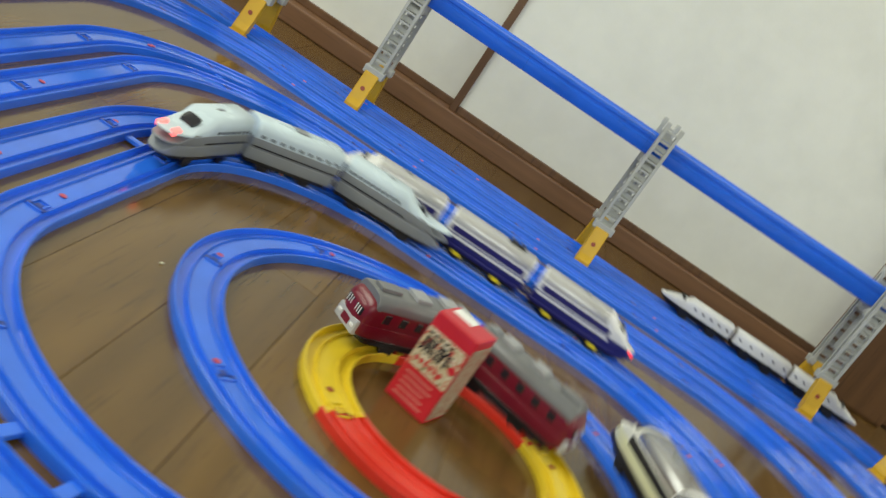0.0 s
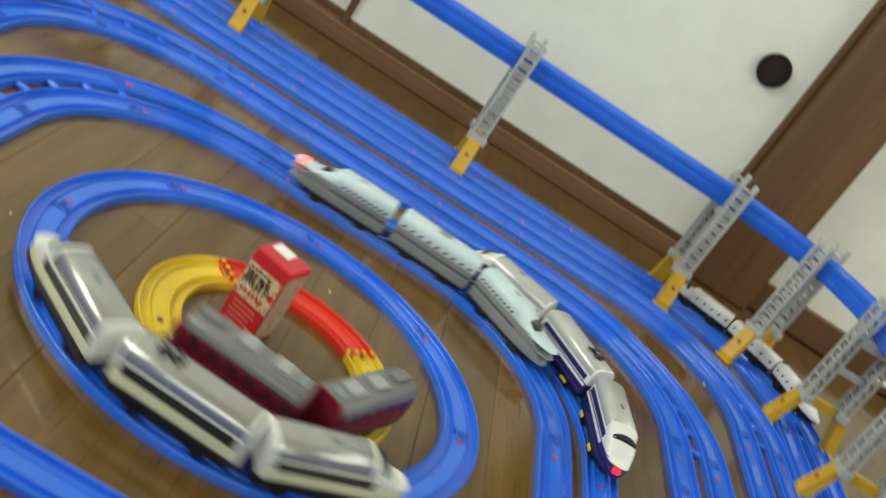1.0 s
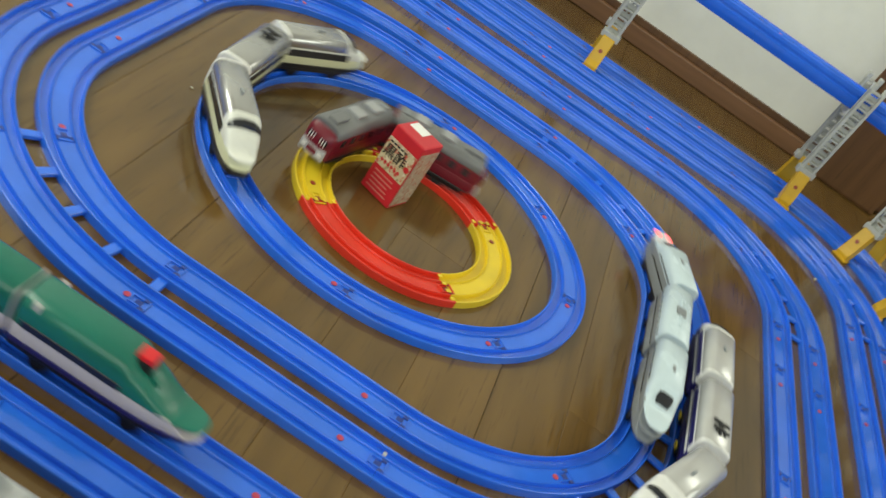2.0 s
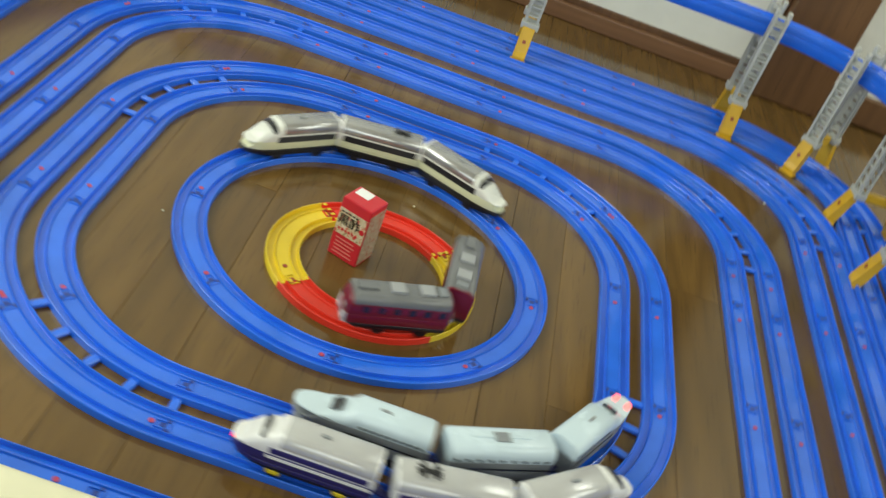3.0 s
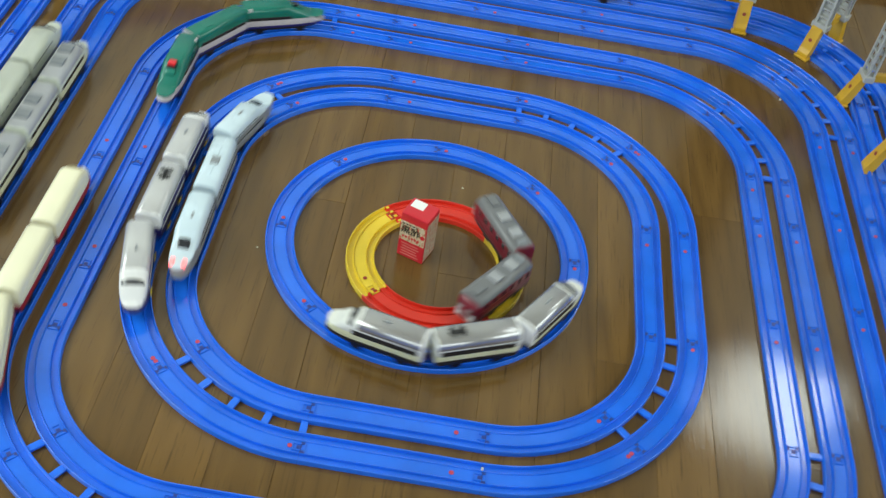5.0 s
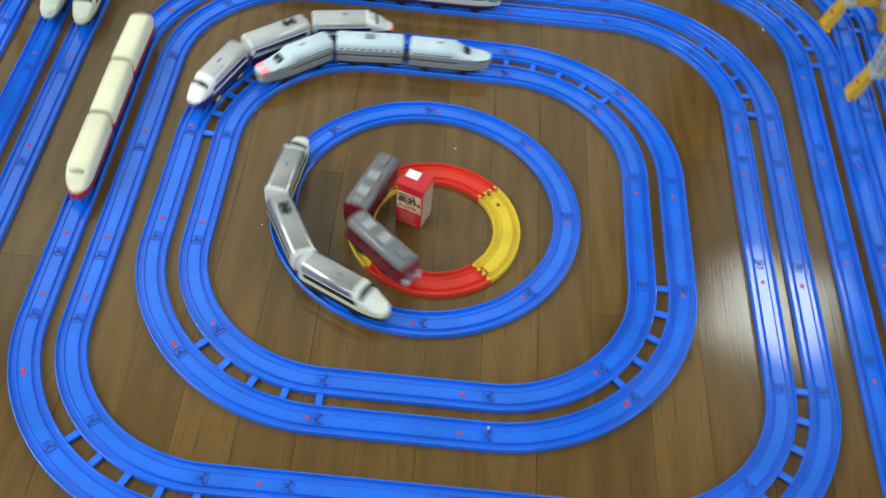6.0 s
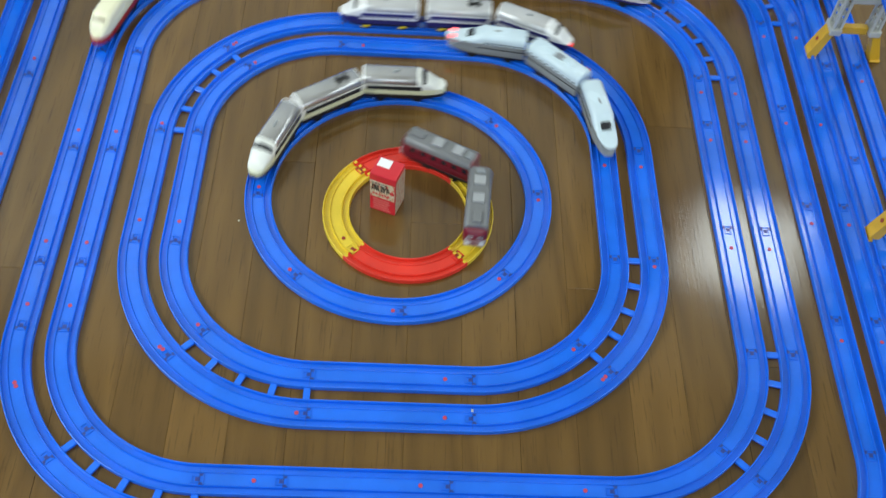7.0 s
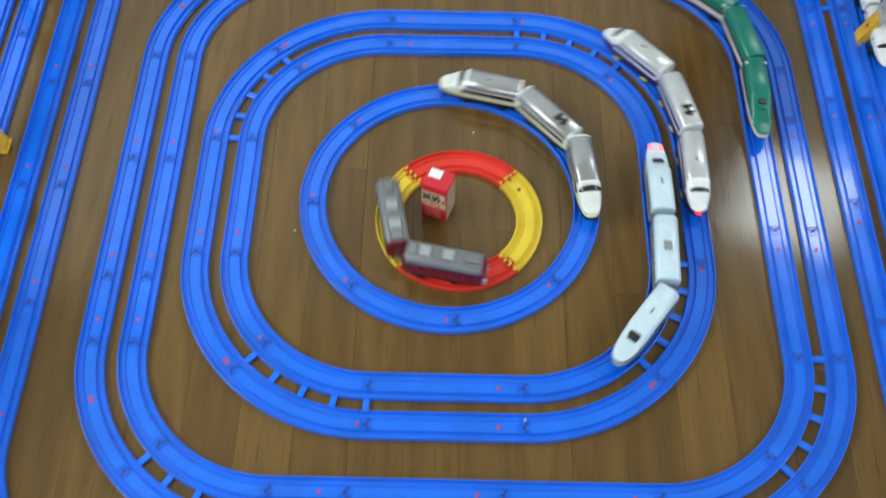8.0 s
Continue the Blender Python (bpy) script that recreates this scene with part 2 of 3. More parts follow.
def sliding_door(x0, x1, y, pull=None):
    door = new("sliding_door")
    door.location = (0, 0, 0)
    bm = bmesh.new()
    box(bm, x0 + 0.012, x1 - 0.012, y, y + 0.018, SILL_H + 0.012, 1.98)
    part("panel", bm, PAPER, door)
    for a, b, c, d in ((x0, x0 + 0.014, SILL_H, 2.0), (x1 - 0.014, x1, SILL_H, 2.0)):
        part("stile", rounded_box(a, b, y - 0.006, y + 0.02, c, d, 0.002), TRIM_WOOD, door)
    for c, d in ((SILL_H, SILL_H + 0.014), (1.976, 2.0)):
        part("rail", rounded_box(x0 + 0.0142, x1 - 0.0142, y - 0.005, y + 0.019, c, d, 0.002), TRIM_WOOD, door)
    if pull:
        bm = bmesh.new()
        disc(bm, 0, 0, 0, 0.006, 0.030, 10, Matrix.Translation((pull[0], y, pull[1])) @ pose(0, 0, 0, 90))
        knob = part("finger_pull", bm, HANDLE_BROWN, door, "dark lacquered round finger pull")
        bm = bmesh.new()
        for i in range(28):
            a = 6.2832 * i / 28
            disc(bm, 0.0275 * math.cos(a), 0.0275 * math.sin(a), 0.0062, 0.0095, 0.0042, 6, Matrix.Translation((pull[0], y, pull[1])) @ pose(0, 0, 0, 90))
        part("rim", bm, HANDLE_BROWN, knob)
    return tagged(door, "off-white paper sliding door in a thin brown frame", "sliding door", "sliding doors")


sliding_door(WALL_W + 0.02, STRIP_X, WALL_N + 0.034)
sliding_door(STRIP_X - 0.02, POST_0 - 0.001, WALL_N + 0.004, (0.512, 0.388))
tagged(part("door_sill", rounded_box(WALL_W, POST_0 - 0.001, WALL_N - 0.012, WALL_N + 0.058, 0, SILL_H, 0.003), SILL_WOOD),
       "brown wooden sill under the sliding doors", "door sill", kind="structure")
tagged(part("timber_post", rounded_box(POST_0, POST_1, WALL_N - 0.04, WALL_N + 0.08, 0, CEIL - 0.001, 0.006), TRIM_WOOD),
       "square brown timber post beside the sliding doors", "post", kind="structure")
tagged(part("baseboard", rounded_box(POST_1 + 0.001, WALL_E, WALL_N + 0.008, WALL_N + 0.029, 0, 0.06, 0.003), TRIM_WOOD),
       "dark brown wooden baseboard", "baseboard", kind="structure")
wall_piece("floor", WALL_W, WALL_E, WALL_S, WALL_N + 0.06, -0.06, -0.004, FLOOR_WOOD, "brown varnished wooden strip floor", "floor")


def window_unit(name, m, w, h):
    ob = new(name)
    ob.matrix_world = m
    for x0, x1, z0, z1 in ((-w / 2, -w / 2 + 0.035, -h / 2, h / 2), (w / 2 - 0.035, w / 2, -h / 2, h / 2), (-w / 2 + 0.035, w / 2 - 0.035, -h / 2, -h / 2 + 0.035), (-w / 2 + 0.035, w / 2 - 0.035, h / 2 - 0.035, h / 2)):
        part("window_frame", rounded_box(x0, x1, -0.02, 0.02, z0, z1, 0.003), SILVER, ob)
    return tagged(ob, "plain aluminium frame of an unseen window", "window", kind="structure")


window_unit("window_1", pose(0, WALL_S - 0.07, 1.25), 2.88, 1.58)
# these two frames only go with the added side fill lamps
window_unit("window_2", pose(WALL_W - 0.07, -0.3, 1.6, 0, 0, 90), 1.98, 0.98)
window_unit("window_4", pose(WALL_E + 0.07, -0.3, 1.6, 0, 0, 90), 1.98, 0.98)
window_unit("window_3", pose(1.1, WALL_N + 0.1, 1.5), 0.6, 0.69)


# ---- toy track ----
R0, GAP = 0.212, 0.0577
HALF = 0.020
PROFILE = [(-20, 0), (-20, 7.0), (-19.8, 8.0), (-19.2, 8.6), (-18.6, 8.6), (-18.1, 8.0), (-17.8, 7.0), (-17.5, 3.2), (-9.6, 3.2), (-9.2, 6.9), (-8.7, 7.5), (-8.2, 6.9), (-7.8, 5.4),
           (7.8, 5.4), (8.2, 6.9), (8.7, 7.5), (9.2, 6.9), (9.6, 3.2), (17.5, 3.2), (17.8, 7.0), (18.1, 8.0), (18.6, 8.6), (19.2, 8.6), (19.8, 8.0), (20, 7.0), (20, 0)]


def rounded_loop(cx, cy, hx, hy, r):
    """Clockwise from the middle of the top side: its length and the place and heading at s."""
    a, b, q = 2 * (hx - r), 2 * (hy - r), math.pi * r / 2
    segs = [("L", a / 2), ("A", q), ("L", b), ("A", q), ("L", a), ("A", q), ("L", b), ("A", q), ("L", a / 2)]
    total = sum(l for _, l in segs)

    def at(s):
        s %= total
        x, y, h = cx, cy + hy, 0.0
        for kind, l in segs:
            d = min(s, l)
            if kind == "L":
                x, y = x + d * math.cos(h), y + d * math.sin(h)
            else:
                px, py, g = x + r * math.sin(h), y - r * math.cos(h), h - d / r
                x, y, h = px - r * math.sin(g), py + r * math.cos(g), g
            s -= d
            if s <= 0:
                break
        return x, y, h
    return total, at


LOOPS = {
    "mini": (0.0145, -0.036, 0.108, 0.108, 0.108),
    "circle": (0.0, -0.002, R0, R0, R0),
    "A": (0, 0, 0.32, 0.32, R0), "B": (0, 0, 0.3777, 0.3777, R0 + GAP),
    "C": (0.0265, 0.0095, 0.4712, 0.4825, R0), "D": (0.0265, 0.0095, 0.5289, 0.5402, R0 + GAP),
    "F": (0.0115, 0.008, 0.6185, 0.63, R0), "G": (0.0115, 0.008, 0.6762, 0.6877, R0 + GAP),
    "H": (-0.005, 0.0, 0.733, 0.752, R0), "I": (-0.005, 0.0, 0.787, 0.806, R0 + 0.054),
    "high": (-0.005, 0.0, 0.766, 0.786, R0 + 0.03),
}


HIGH_PROFILE = [(-19, -24), (-20, -23), (-20, -6), (-18.6, -5), (-18.6, -1), (-20, 0)] + PROFILE[1:-1] + [(20, 0), (18.6, -1), (18.6, -5), (20, -6), (20, -23), (19, -24)]


def swept(at, s0, s1, n, outline=PROFILE):
    """A rail along the loop between two lengths, with end caps."""
    bm = bmesh.new()
    rings = []
    for i in range(n + 1):
        x, y, h = at(s0 + (s1 - s0) * i / n)
        nx, ny = -math.sin(h), math.cos(h)
        rings.append([bm.verts.new((x + nx * u * 0.001, y + ny * u * 0.001, z * 0.001)) for u, z in outline])
    k = len(outline)
    for a, b in zip(rings, rings[1:]):
        for j in range(k):
            bm.faces.new((a[j], a[(j + 1) % k], b[(j + 1) % k], b[j]))
    bm.faces.new(rings[0])
    bm.faces.new(rings[-1][::-1])
    return bm


def local(at, s):
    x, y, h = at(s)
    return Matrix.Translation((x, y, 0)) @ Matrix.Rotation(h, 4, "Z")


def joint_mesh(material):
    """The tongue that joins one rail to the next, with its two slots."""
    bm = bmesh.new()
    for sx in (-1, 1):
        box(bm, -0.0005, 0.0085, sx * 0.0045 - 0.0007, sx * 0.0045 + 0.0007, 0.0055, 0.0069)
    box(bm, 0.0085, 0.0098, -0.0052, 0.0052, 0.0055, 0.0069)
    box(bm, -0.006, -0.0046, -0.0062, 0.0062, 0.0055, 0.0068)
    return bm


joint_cache, slot_cache, spot_cache, tie_cache = {}, {}, {}, {}


def rail_details(at, s, rail, colour, z=0.0):
    m = local(at, s) @ Matrix.Translation((0, 0, z))
    if colour.name not in joint_cache:
        joint_cache[colour.name] = part("tongue", joint_mesh(colour), colour, rail)
        joint_cache[colour.name].matrix_basis = m
        # thin dark pads on the bed: the shade inside the joint holes as colour
        bm = bmesh.new()
        for sx in (-1, 1):
            box(bm, -0.0055, -0.0003, sx * 0.0058 - 0.0015, sx * 0.0058 + 0.0015, 0.0056, 0.0064)
        box(bm, 0.0002, 0.0046, -0.0024, 0.0024, 0.0056, 0.0061)
        box(bm, -0.0011, 0.0001, -0.0077, 0.0077, 0.0056, 0.006)
        slot_cache[colour.name] = part("slot", bm, SLOT_SHADE_BLUE if colour.name.startswith("blue") else DARKMARK, rail)
        slot_cache[colour.name].matrix_basis = m
    else:
        share(joint_cache[colour.name], m, rail)
        share(slot_cache[colour.name], m, rail)


def spot(at, s, rail, mat, z=0.0, offset=0.0, size=0.0029):
    m = local(at, s) @ Matrix.Translation((0, offset, z))
    key = (mat.name, size)
    if key not in spot_cache:
        bm = bmesh.new()
        disc(bm, 0, 0, 0.0058, 0.0064, size, 10)
        spot_cache[key] = part("paint_spot", bm, mat, rail)
        spot_cache[key].matrix_basis = m
    else:
        share(spot_cache[key], m, rail)


def rail_piece(at, s0, s1, loop, colour, curved, z=0.0):
    n = max(1, int(math.ceil((s1 - s0) / 0.014))) if curved else 1
    ob = smooth(part("curved_rail" if curved else "straight_rail", swept(at, s0 + 0.0001, s1 - 0.0001, n, HIGH_PROFILE if z > 0 else PROFILE), colour, loop), 48)
    ob.location.z = z
    rail_details(at, s0, ob, colour)
    return ob


def straights(length, pattern):
    unit = length / sum(pattern)
    return [p * unit for p in pattern]


def make_loop(key, patterns, label, spots=True, z=0.0, ties=None, inner=None):
    """One closed loop of rails. patterns: the pieces of the top, right, bottom and left side, clockwise. ties: per corner 0 or 1, the half that carries
    the cross ties to the loop inside."""
    cx, cy, hx, hy, r = LOOPS[key]
    total, at = rounded_loop(*LOOPS[key])
    loop = new("track_loop")
    a, b, q = 2 * (hx - r), 2 * (hy - r), math.pi * r / 2
    s = -a / 2
    for side in range(4):
        for l in straights(a if side % 2 == 0 else b, patterns[side]):
            ob = rail_piece(at, s, s + l, loop, BLUE, False, z)
            if spots:
                spot(at, s + min(0.036, l * 0.4), ob, MARK)
            s += l
        for half in range(2):
            ob = rail_piece(at, s, s + q / 2, loop, BLUE, True, z)
            if spots and key in "AB" and (half == 1 or ties):
                spot(at, s + 0.013, ob, MARK)
                if ties and half == 1:
                    spot(at, s + 0.019, ob, MARK, offset=0.001)
            elif spots and ties and (side, half) in ((2, 1), (3, 0)):
                spot(at, s + q * 0.28, ob, MARK)
                spot(at, s + q * 0.28 + 0.006, ob, MARK, offset=0.001)
            if ties and ties[side] == half:
                for i in range(5):
                    m = local(at, s + q / 2 * (0.012 + 0.976 * i / 4))
                    if "tie" not in tie_cache:
                        bm = bmesh.new()
                        box(bm, -0.0046, 0.0046, -GAP + HALF - 0.001, -HALF + 0.001, 0.0015, 0.0055)
                        bmesh.ops.bevel(bm, geom=bm.edges[:], offset=0.0006, segments=1, affect="EDGES")
                        tie_cache["tie"] = part("cross_tie", bm, BLUE, ob)
                        tie_cache["tie"].matrix_basis = m
                    else:
                        share(tie_cache["tie"], m, ob)
            s += q / 2
    return tagged(loop, label, "toy track", "toy track loops")


ONE = [[1], [1], [1], [1]]
CD = [[0.5, 1, 1], [0.5, 1, 1], [1, 1, 0.5], [0.5, 1, 1]]
make_loop("A", ONE, "small rounded loop of blue plastic toy track")
make_loop("B", ONE, "blue plastic toy track loop with cross ties", ties=(0, 0, 0, 0))
make_loop("C", CD, "rounded square loop of blue plastic toy track")
make_loop("D", CD, "wide blue plastic toy track loop with cross ties", ties=(1, 0, 0, 1))
FOUR = [[1, 1, 1, 1]] * 4
make_loop("F", FOUR, "large rounded loop of blue plastic toy track")
make_loop("G", FOUR, "large blue plastic toy track loop with cross ties", ties=(1, 0, 0, 1))
FIVE = [[1, 1, 1, 1, 1]] * 4
make_loop("H", FIVE, "outer loop of blue plastic toy track under the piers", spots=False)
make_loop("I", FIVE, "outer blue plastic toy track loop with cross ties", ties=(1, 0, 0, 1))
HIGH_Z = 0.21
make_loop("high", FIVE, "elevated blue plastic toy track on grey piers", z=HIGH_Z)


def plain_circle():
    total, at = rounded_loop(*LOOPS["circle"])
    loop = new("track_loop")
    step = total / 8
    for i in range(8):
        s = (90 - 3.3) / 360 * total - step * 2 + i * step
        ob = rail_piece(at, s, s + step, loop, BLUE, True)
        spot(at, s + 0.014, ob, MARK)
    tagged(loop, "circle of eight blue plastic curved toy rails", "toy track", "toy track loops")


def mini_circle():
    total, at = rounded_loop(*LOOPS["mini"])
    loop = new("track_loop")
    step = total / 4
    for i, mat in enumerate((YELLOW, RED, YELLOW, RED)):
        s = total * (46 / 360) + i * step
        ob = rail_piece(at, s, s + step, loop, mat, True)
        ob["label"] = "yellow curved rail" if mat is YELLOW else "red curved rail"
        if mat is YELLOW:
            spot(at, s + step * 0.15, ob, DARKMARK, offset=0.0, size=0.003)
            bm = bmesh.new()
            for u in (-0.0155, -0.005, 0.005, 0.0155):
                box(bm, -0.0052, -0.0002, u - 0.002, u + 0.002, 0.0083, 0.0089)
            tab = part("joint_tab", bm, YELLOW, ob)
            tab.matrix_basis = local(at, s)
            share(tab, local(at, s + step) @ Matrix.Rotation(math.pi, 4, "Z"), ob)
    tagged(loop, "small circle of red and yellow plastic toy rails", "toy track", "toy track loops")


plain_circle()
mini_circle()
clip = part("plastic_clip", rounded_box(-0.0015, 0.0015, -0.0022, 0.0022, 0, 0.003, 0.0006), PALE_GREY)
clip.location = (0.108, -0.3665, 0.0052)
tagged(clip, "tiny white plastic clip on a rail joint", "plastic clip")


# ---- piers under the elevated track ----
def lattice_column():
    """An open lattice tower on its base, front face towards -y."""
    bm = bmesh.new()
    w, d, z0, z1 = 0.0108, 0.006, 0.066, 0.232
    for x in (-1, 1):
        for y in (-1, 1):
            box(bm, x * w - 0.0022, x * w + 0.0022, y * d - 0.002, y * d + 0.002, z0, z1)
    n = 10
    for i in range(n + 1):
        z = z0 + (z1 - z0) * i / n
        box(bm, -w, w, -d - 0.0014, d + 0.0014, z - 0.0014, z + 0.0014)
    for i in range(n):
        z = z0 + (z1 - z0) * (i + 0.5) / n
        box(bm, -w, w, -0.0006, 0.0006, z - 0.0055, z + 0.0015)
    return bm


def pier(solid):
    ob = new("track_pier")
    for side in (-1, 1):
        bm = bmesh.new()
        prof = [(0.064, 0.0), (0.05, 0.0), (0.046, 0.012), (0.032, 0.062), (0.046, 0.062), (0.059, 0.02), (0.064, 0.012)]
        for x0, x1 in ((-0.0115, 0.0115),):
            a = [bm.verts.new((x0, side * y, z)) for y, z in prof]
            b = [bm.verts.new((x1, side * y, z)) for y, z in prof]
            bm.faces.new(a)
            bm.faces.new(b[::-1])
            for i in range(len(prof)):
                j = (i + 1) % len(prof)
                bm.faces.new((a[i], b[i], b[j], a[j]))
        box(bm, -0.0145, 0.0145, side * 0.057 - 0.01, side * 0.057 + 0.01, 0, 0.0045)
        bmesh.ops.bevel(bm, geom=bm.edges[:], offset=0.0012, segments=1, affect="EDGES")
        leg = part("leg", bm, PIER_YELLOW, ob, "mustard yellow plastic leg")
        bm = bmesh.new()
        disc(bm, 0, 0, 0, 0.0012, 0.0035, 10, Matrix.Translation((0, side * 0.0545, 0.038)) @ pose(0, 0, 0, 90 * side + 17 * side))
        part("paint_spot", bm, DARKMARK, leg)
        col = part("lattice_column", lattice_column(), PIER_GREY, ob)
        col.location = (0, side * 0.033, 0)
        part("column_foot", rounded_box(-0.0165, 0.0165, side * 0.037 - 0.0095, side * 0.037 + 0.0095, 0.058, 0.07, 0.0015), PIER_GREY, col).location = (0, -side * 0.036, 0)
        for x in (-1, 1):
            part("horn", rounded_box(x * 0.011 - 0.0035, x * 0.011 + 0.0035, side * 0.036 - 0.006, side * 0.036 + 0.006, 0.2322, 0.244, 0.0015), PIER_GREY, col).location = (0, -side * 0.036, 0)
    part("crossbar", rounded_box(-0.006, 0.006, -0.0232, 0.0232, 0.055, 0.0695, 0.0012), PIER_YELLOW, ob)
    if solid:
        part("web_plate", rounded_box(-0.0016, 0.0016, -0.0245, 0.0245, 0.1, 0.1695, 0.0006), PIER_GREY, ob)
    else:
        part("cross_beam", rounded_box(-0.004, 0.004, -0.0245, 0.0245, 0.118, 0.128, 0.001), PIER_GREY, ob)
    part("top_beam", rounded_box(-0.013, 0.013, -0.0245, 0.0245, 0.17, HIGH_Z - 0.0243, 0.0015), PIER_GREY, ob)
    return tagged(ob, "grey lattice toy pier on mustard yellow legs", "track pier", "piers of the elevated track")


first_pier, open_pier = pier(True), pier(False)
cx, cy, hx, hy, r = LOOPS["high"]
PIERS = [(-0.486, hy, 0), (-0.288, hy, 0), (0.121, hy, 0), (0.521, hy, 0),
         (0.679, 0.720, -42), (0.750, 0.551, -84), (0.761, 0.356, -90), (0.761 + 0.016, -0.042, -90), (0.777, -0.45, -90),
         (-0.771, 0.482, 90), (-0.771, 0.085, 90), (-0.771, -0.32, 90)]
for i, (x, y, a) in enumerate(PIERS):
    if i in (0, 5):
        (first_pier if i == 0 else open_pier).matrix_world = pose(x, y, 0, 0, 0, a)
    else:
        copy_thing(first_pier if i < 5 else open_pier, pose(x, y, 0, 0, 0, a))


# ---- drink carton ----
def carton(m):
    w, d, h = 0.041, 0.0365, 0.081
    ob = new("drink_carton")
    ob.matrix_world = m
    part("body", rounded_box(-w / 2, w / 2, -d / 2, d / 2, 0, h, 0.0022, 2), BOX_RED, ob)
    bm = bmesh.new()
    box(bm, -w / 2 + 0.001, w / 2 - 0.001, -d / 2 - 0.0004, -d / 2 - 0.0001, h * 0.40, h * 0.83)
    front = part("front_panel", bm, BOX_CREAM, ob, "cream printed panel with dark lettering")
    bm = bmesh.new()
    box(bm, w / 2 + 0.0001, w / 2 + 0.0004, -d / 2 + 0.0012, d / 2 - 0.0012, 0.004, h * 0.9)
    part("side_panel", bm, BOX_TAN, ob, "tan printed side panel")
    bm = bmesh.new()
    box(bm, -0.0165, 0.003, -0.001, 0.015, h + 0.0001, h + 0.0006)
    part("straw_patch", bm, FOIL, ob, "white paper patch on top")
    # the two large characters, and a row of smaller ones that cannot be read
    curve = bpy.data.curves.new("lettering", "FONT")
    curve.body, curve.size, curve.align_x, curve.extrude, curve.offset = "\u9ed2\u9162", 0.0152, "CENTER", 0.00012, 0.0002
    text = bpy.data.objects.new("lettering", curve)
    scene.collection.objects.link(text)
    bpy.context.view_layer.update()
    me = bpy.data.meshes.new_from_object(text)
    bpy.data.objects.remove(text)
    me.transform(Matrix.Translation((-0.0035, -d / 2 - 0.0006, 0.0475)) @ pose(0, 0, 0, 90))
    me.materials.clear()
    me.materials.append(BLACK)
    ob_text = new("lettering", me)
    ob_text.parent = front
    ob_text["label"] = "two bold dark characters"
    for i in range(6):
        bm = bmesh.new()
        x = -0.0155 + 0.0047 * i
        box(bm, x, x + 0.0034, -d / 2 - 0.0007, -d / 2 - 0.0003, 0.0385, 0.0388 + 0.0022 + 0.0004 * (i % 2))
        box(bm, x + 0.0011, x + 0.0019, -d / 2 - 0.00072, -d / 2 - 0.0003, 0.0368, 0.0425)
        part("letter_bar", bm, BOX_RED, front, "row of red lettering")
    for i in range(5):
        bm = bmesh.new()
        box(bm, -0.0165 + 0.005 * i, -0.0128 + 0.005 * i, -d / 2 - 0.0007, -d / 2 - 0.0003, 0.0622, 0.0642)
        part("letter_bar", bm, BLACK, front, "row of small dark lettering")
    for i in range(5):
        bm = bmesh.new()
        box(bm, -0.015 + 0.0012 * (i % 2), 0.013 - 0.0021 * (i % 3), -d / 2 - 0.0006, -d / 2 - 0.0002, 0.006 + i * 0.005, 0.0074 + i * 0.005)
        part("text_bar", bm, SMALL_PRINT, ob, "row of small pale lettering")
    bm = bmesh.new()
    disc(bm, 0, 0, 0, 0.0004, 0.0035, 12, Matrix.Translation((0.0155, -d / 2 - 0.0004, 0.0495)) @ pose(0, 0, 0, 90))
    part("fruit_print", bm, BOX_RED, front)
    return tagged(ob, "small red and cream drink carton standing on the floor", "drink carton")


carton(pose(-0.018, -0.0175, 0, 0, 0, -21))


# ---- toy trains ----
def section(x, hw, z0, z1, rr, n=4):
    """A ring of points across a car body: straight sides, rounded shoulders."""
    rr = min(rr, hw * 0.95, (z1 - z0) * 0.9)
    pts = [(x, -hw * 0.96, z0), (x, -hw, z0 + (z1 - z0) * 0.18)]
    for i in range(n + 1):
        a = math.pi - (math.pi / 2) * i / n
        pts.append((x, -hw + rr + rr * math.cos(a), z1 - rr + rr * math.sin(a)))
    pts.append((x, 0.0, z1 + 0.0004))
    for i in range(n + 1):
        a = math.pi / 2 - (math.pi / 2) * i / n
        pts.append((x, hw - rr + rr * math.cos(a), z1 - rr + rr * math.sin(a)))
    pts += [(x, hw, z0 + (z1 - z0) * 0.18), (x, hw * 0.96, z0)]
    return pts


def loft(rings):
    bm = bmesh.new()
    vs = [[bm.verts.new(p) for p in r] for r in rings]
    k = len(vs[0])
    for a, b in zip(vs, vs[1:]):
        for j in range(k):
            bm.faces.new((a[j], a[(j + 1) % k], b[(j + 1) % k], b[j]))
    bm.faces.new(vs[0][::-1])
    bm.faces.new(vs[-1])
    return bm


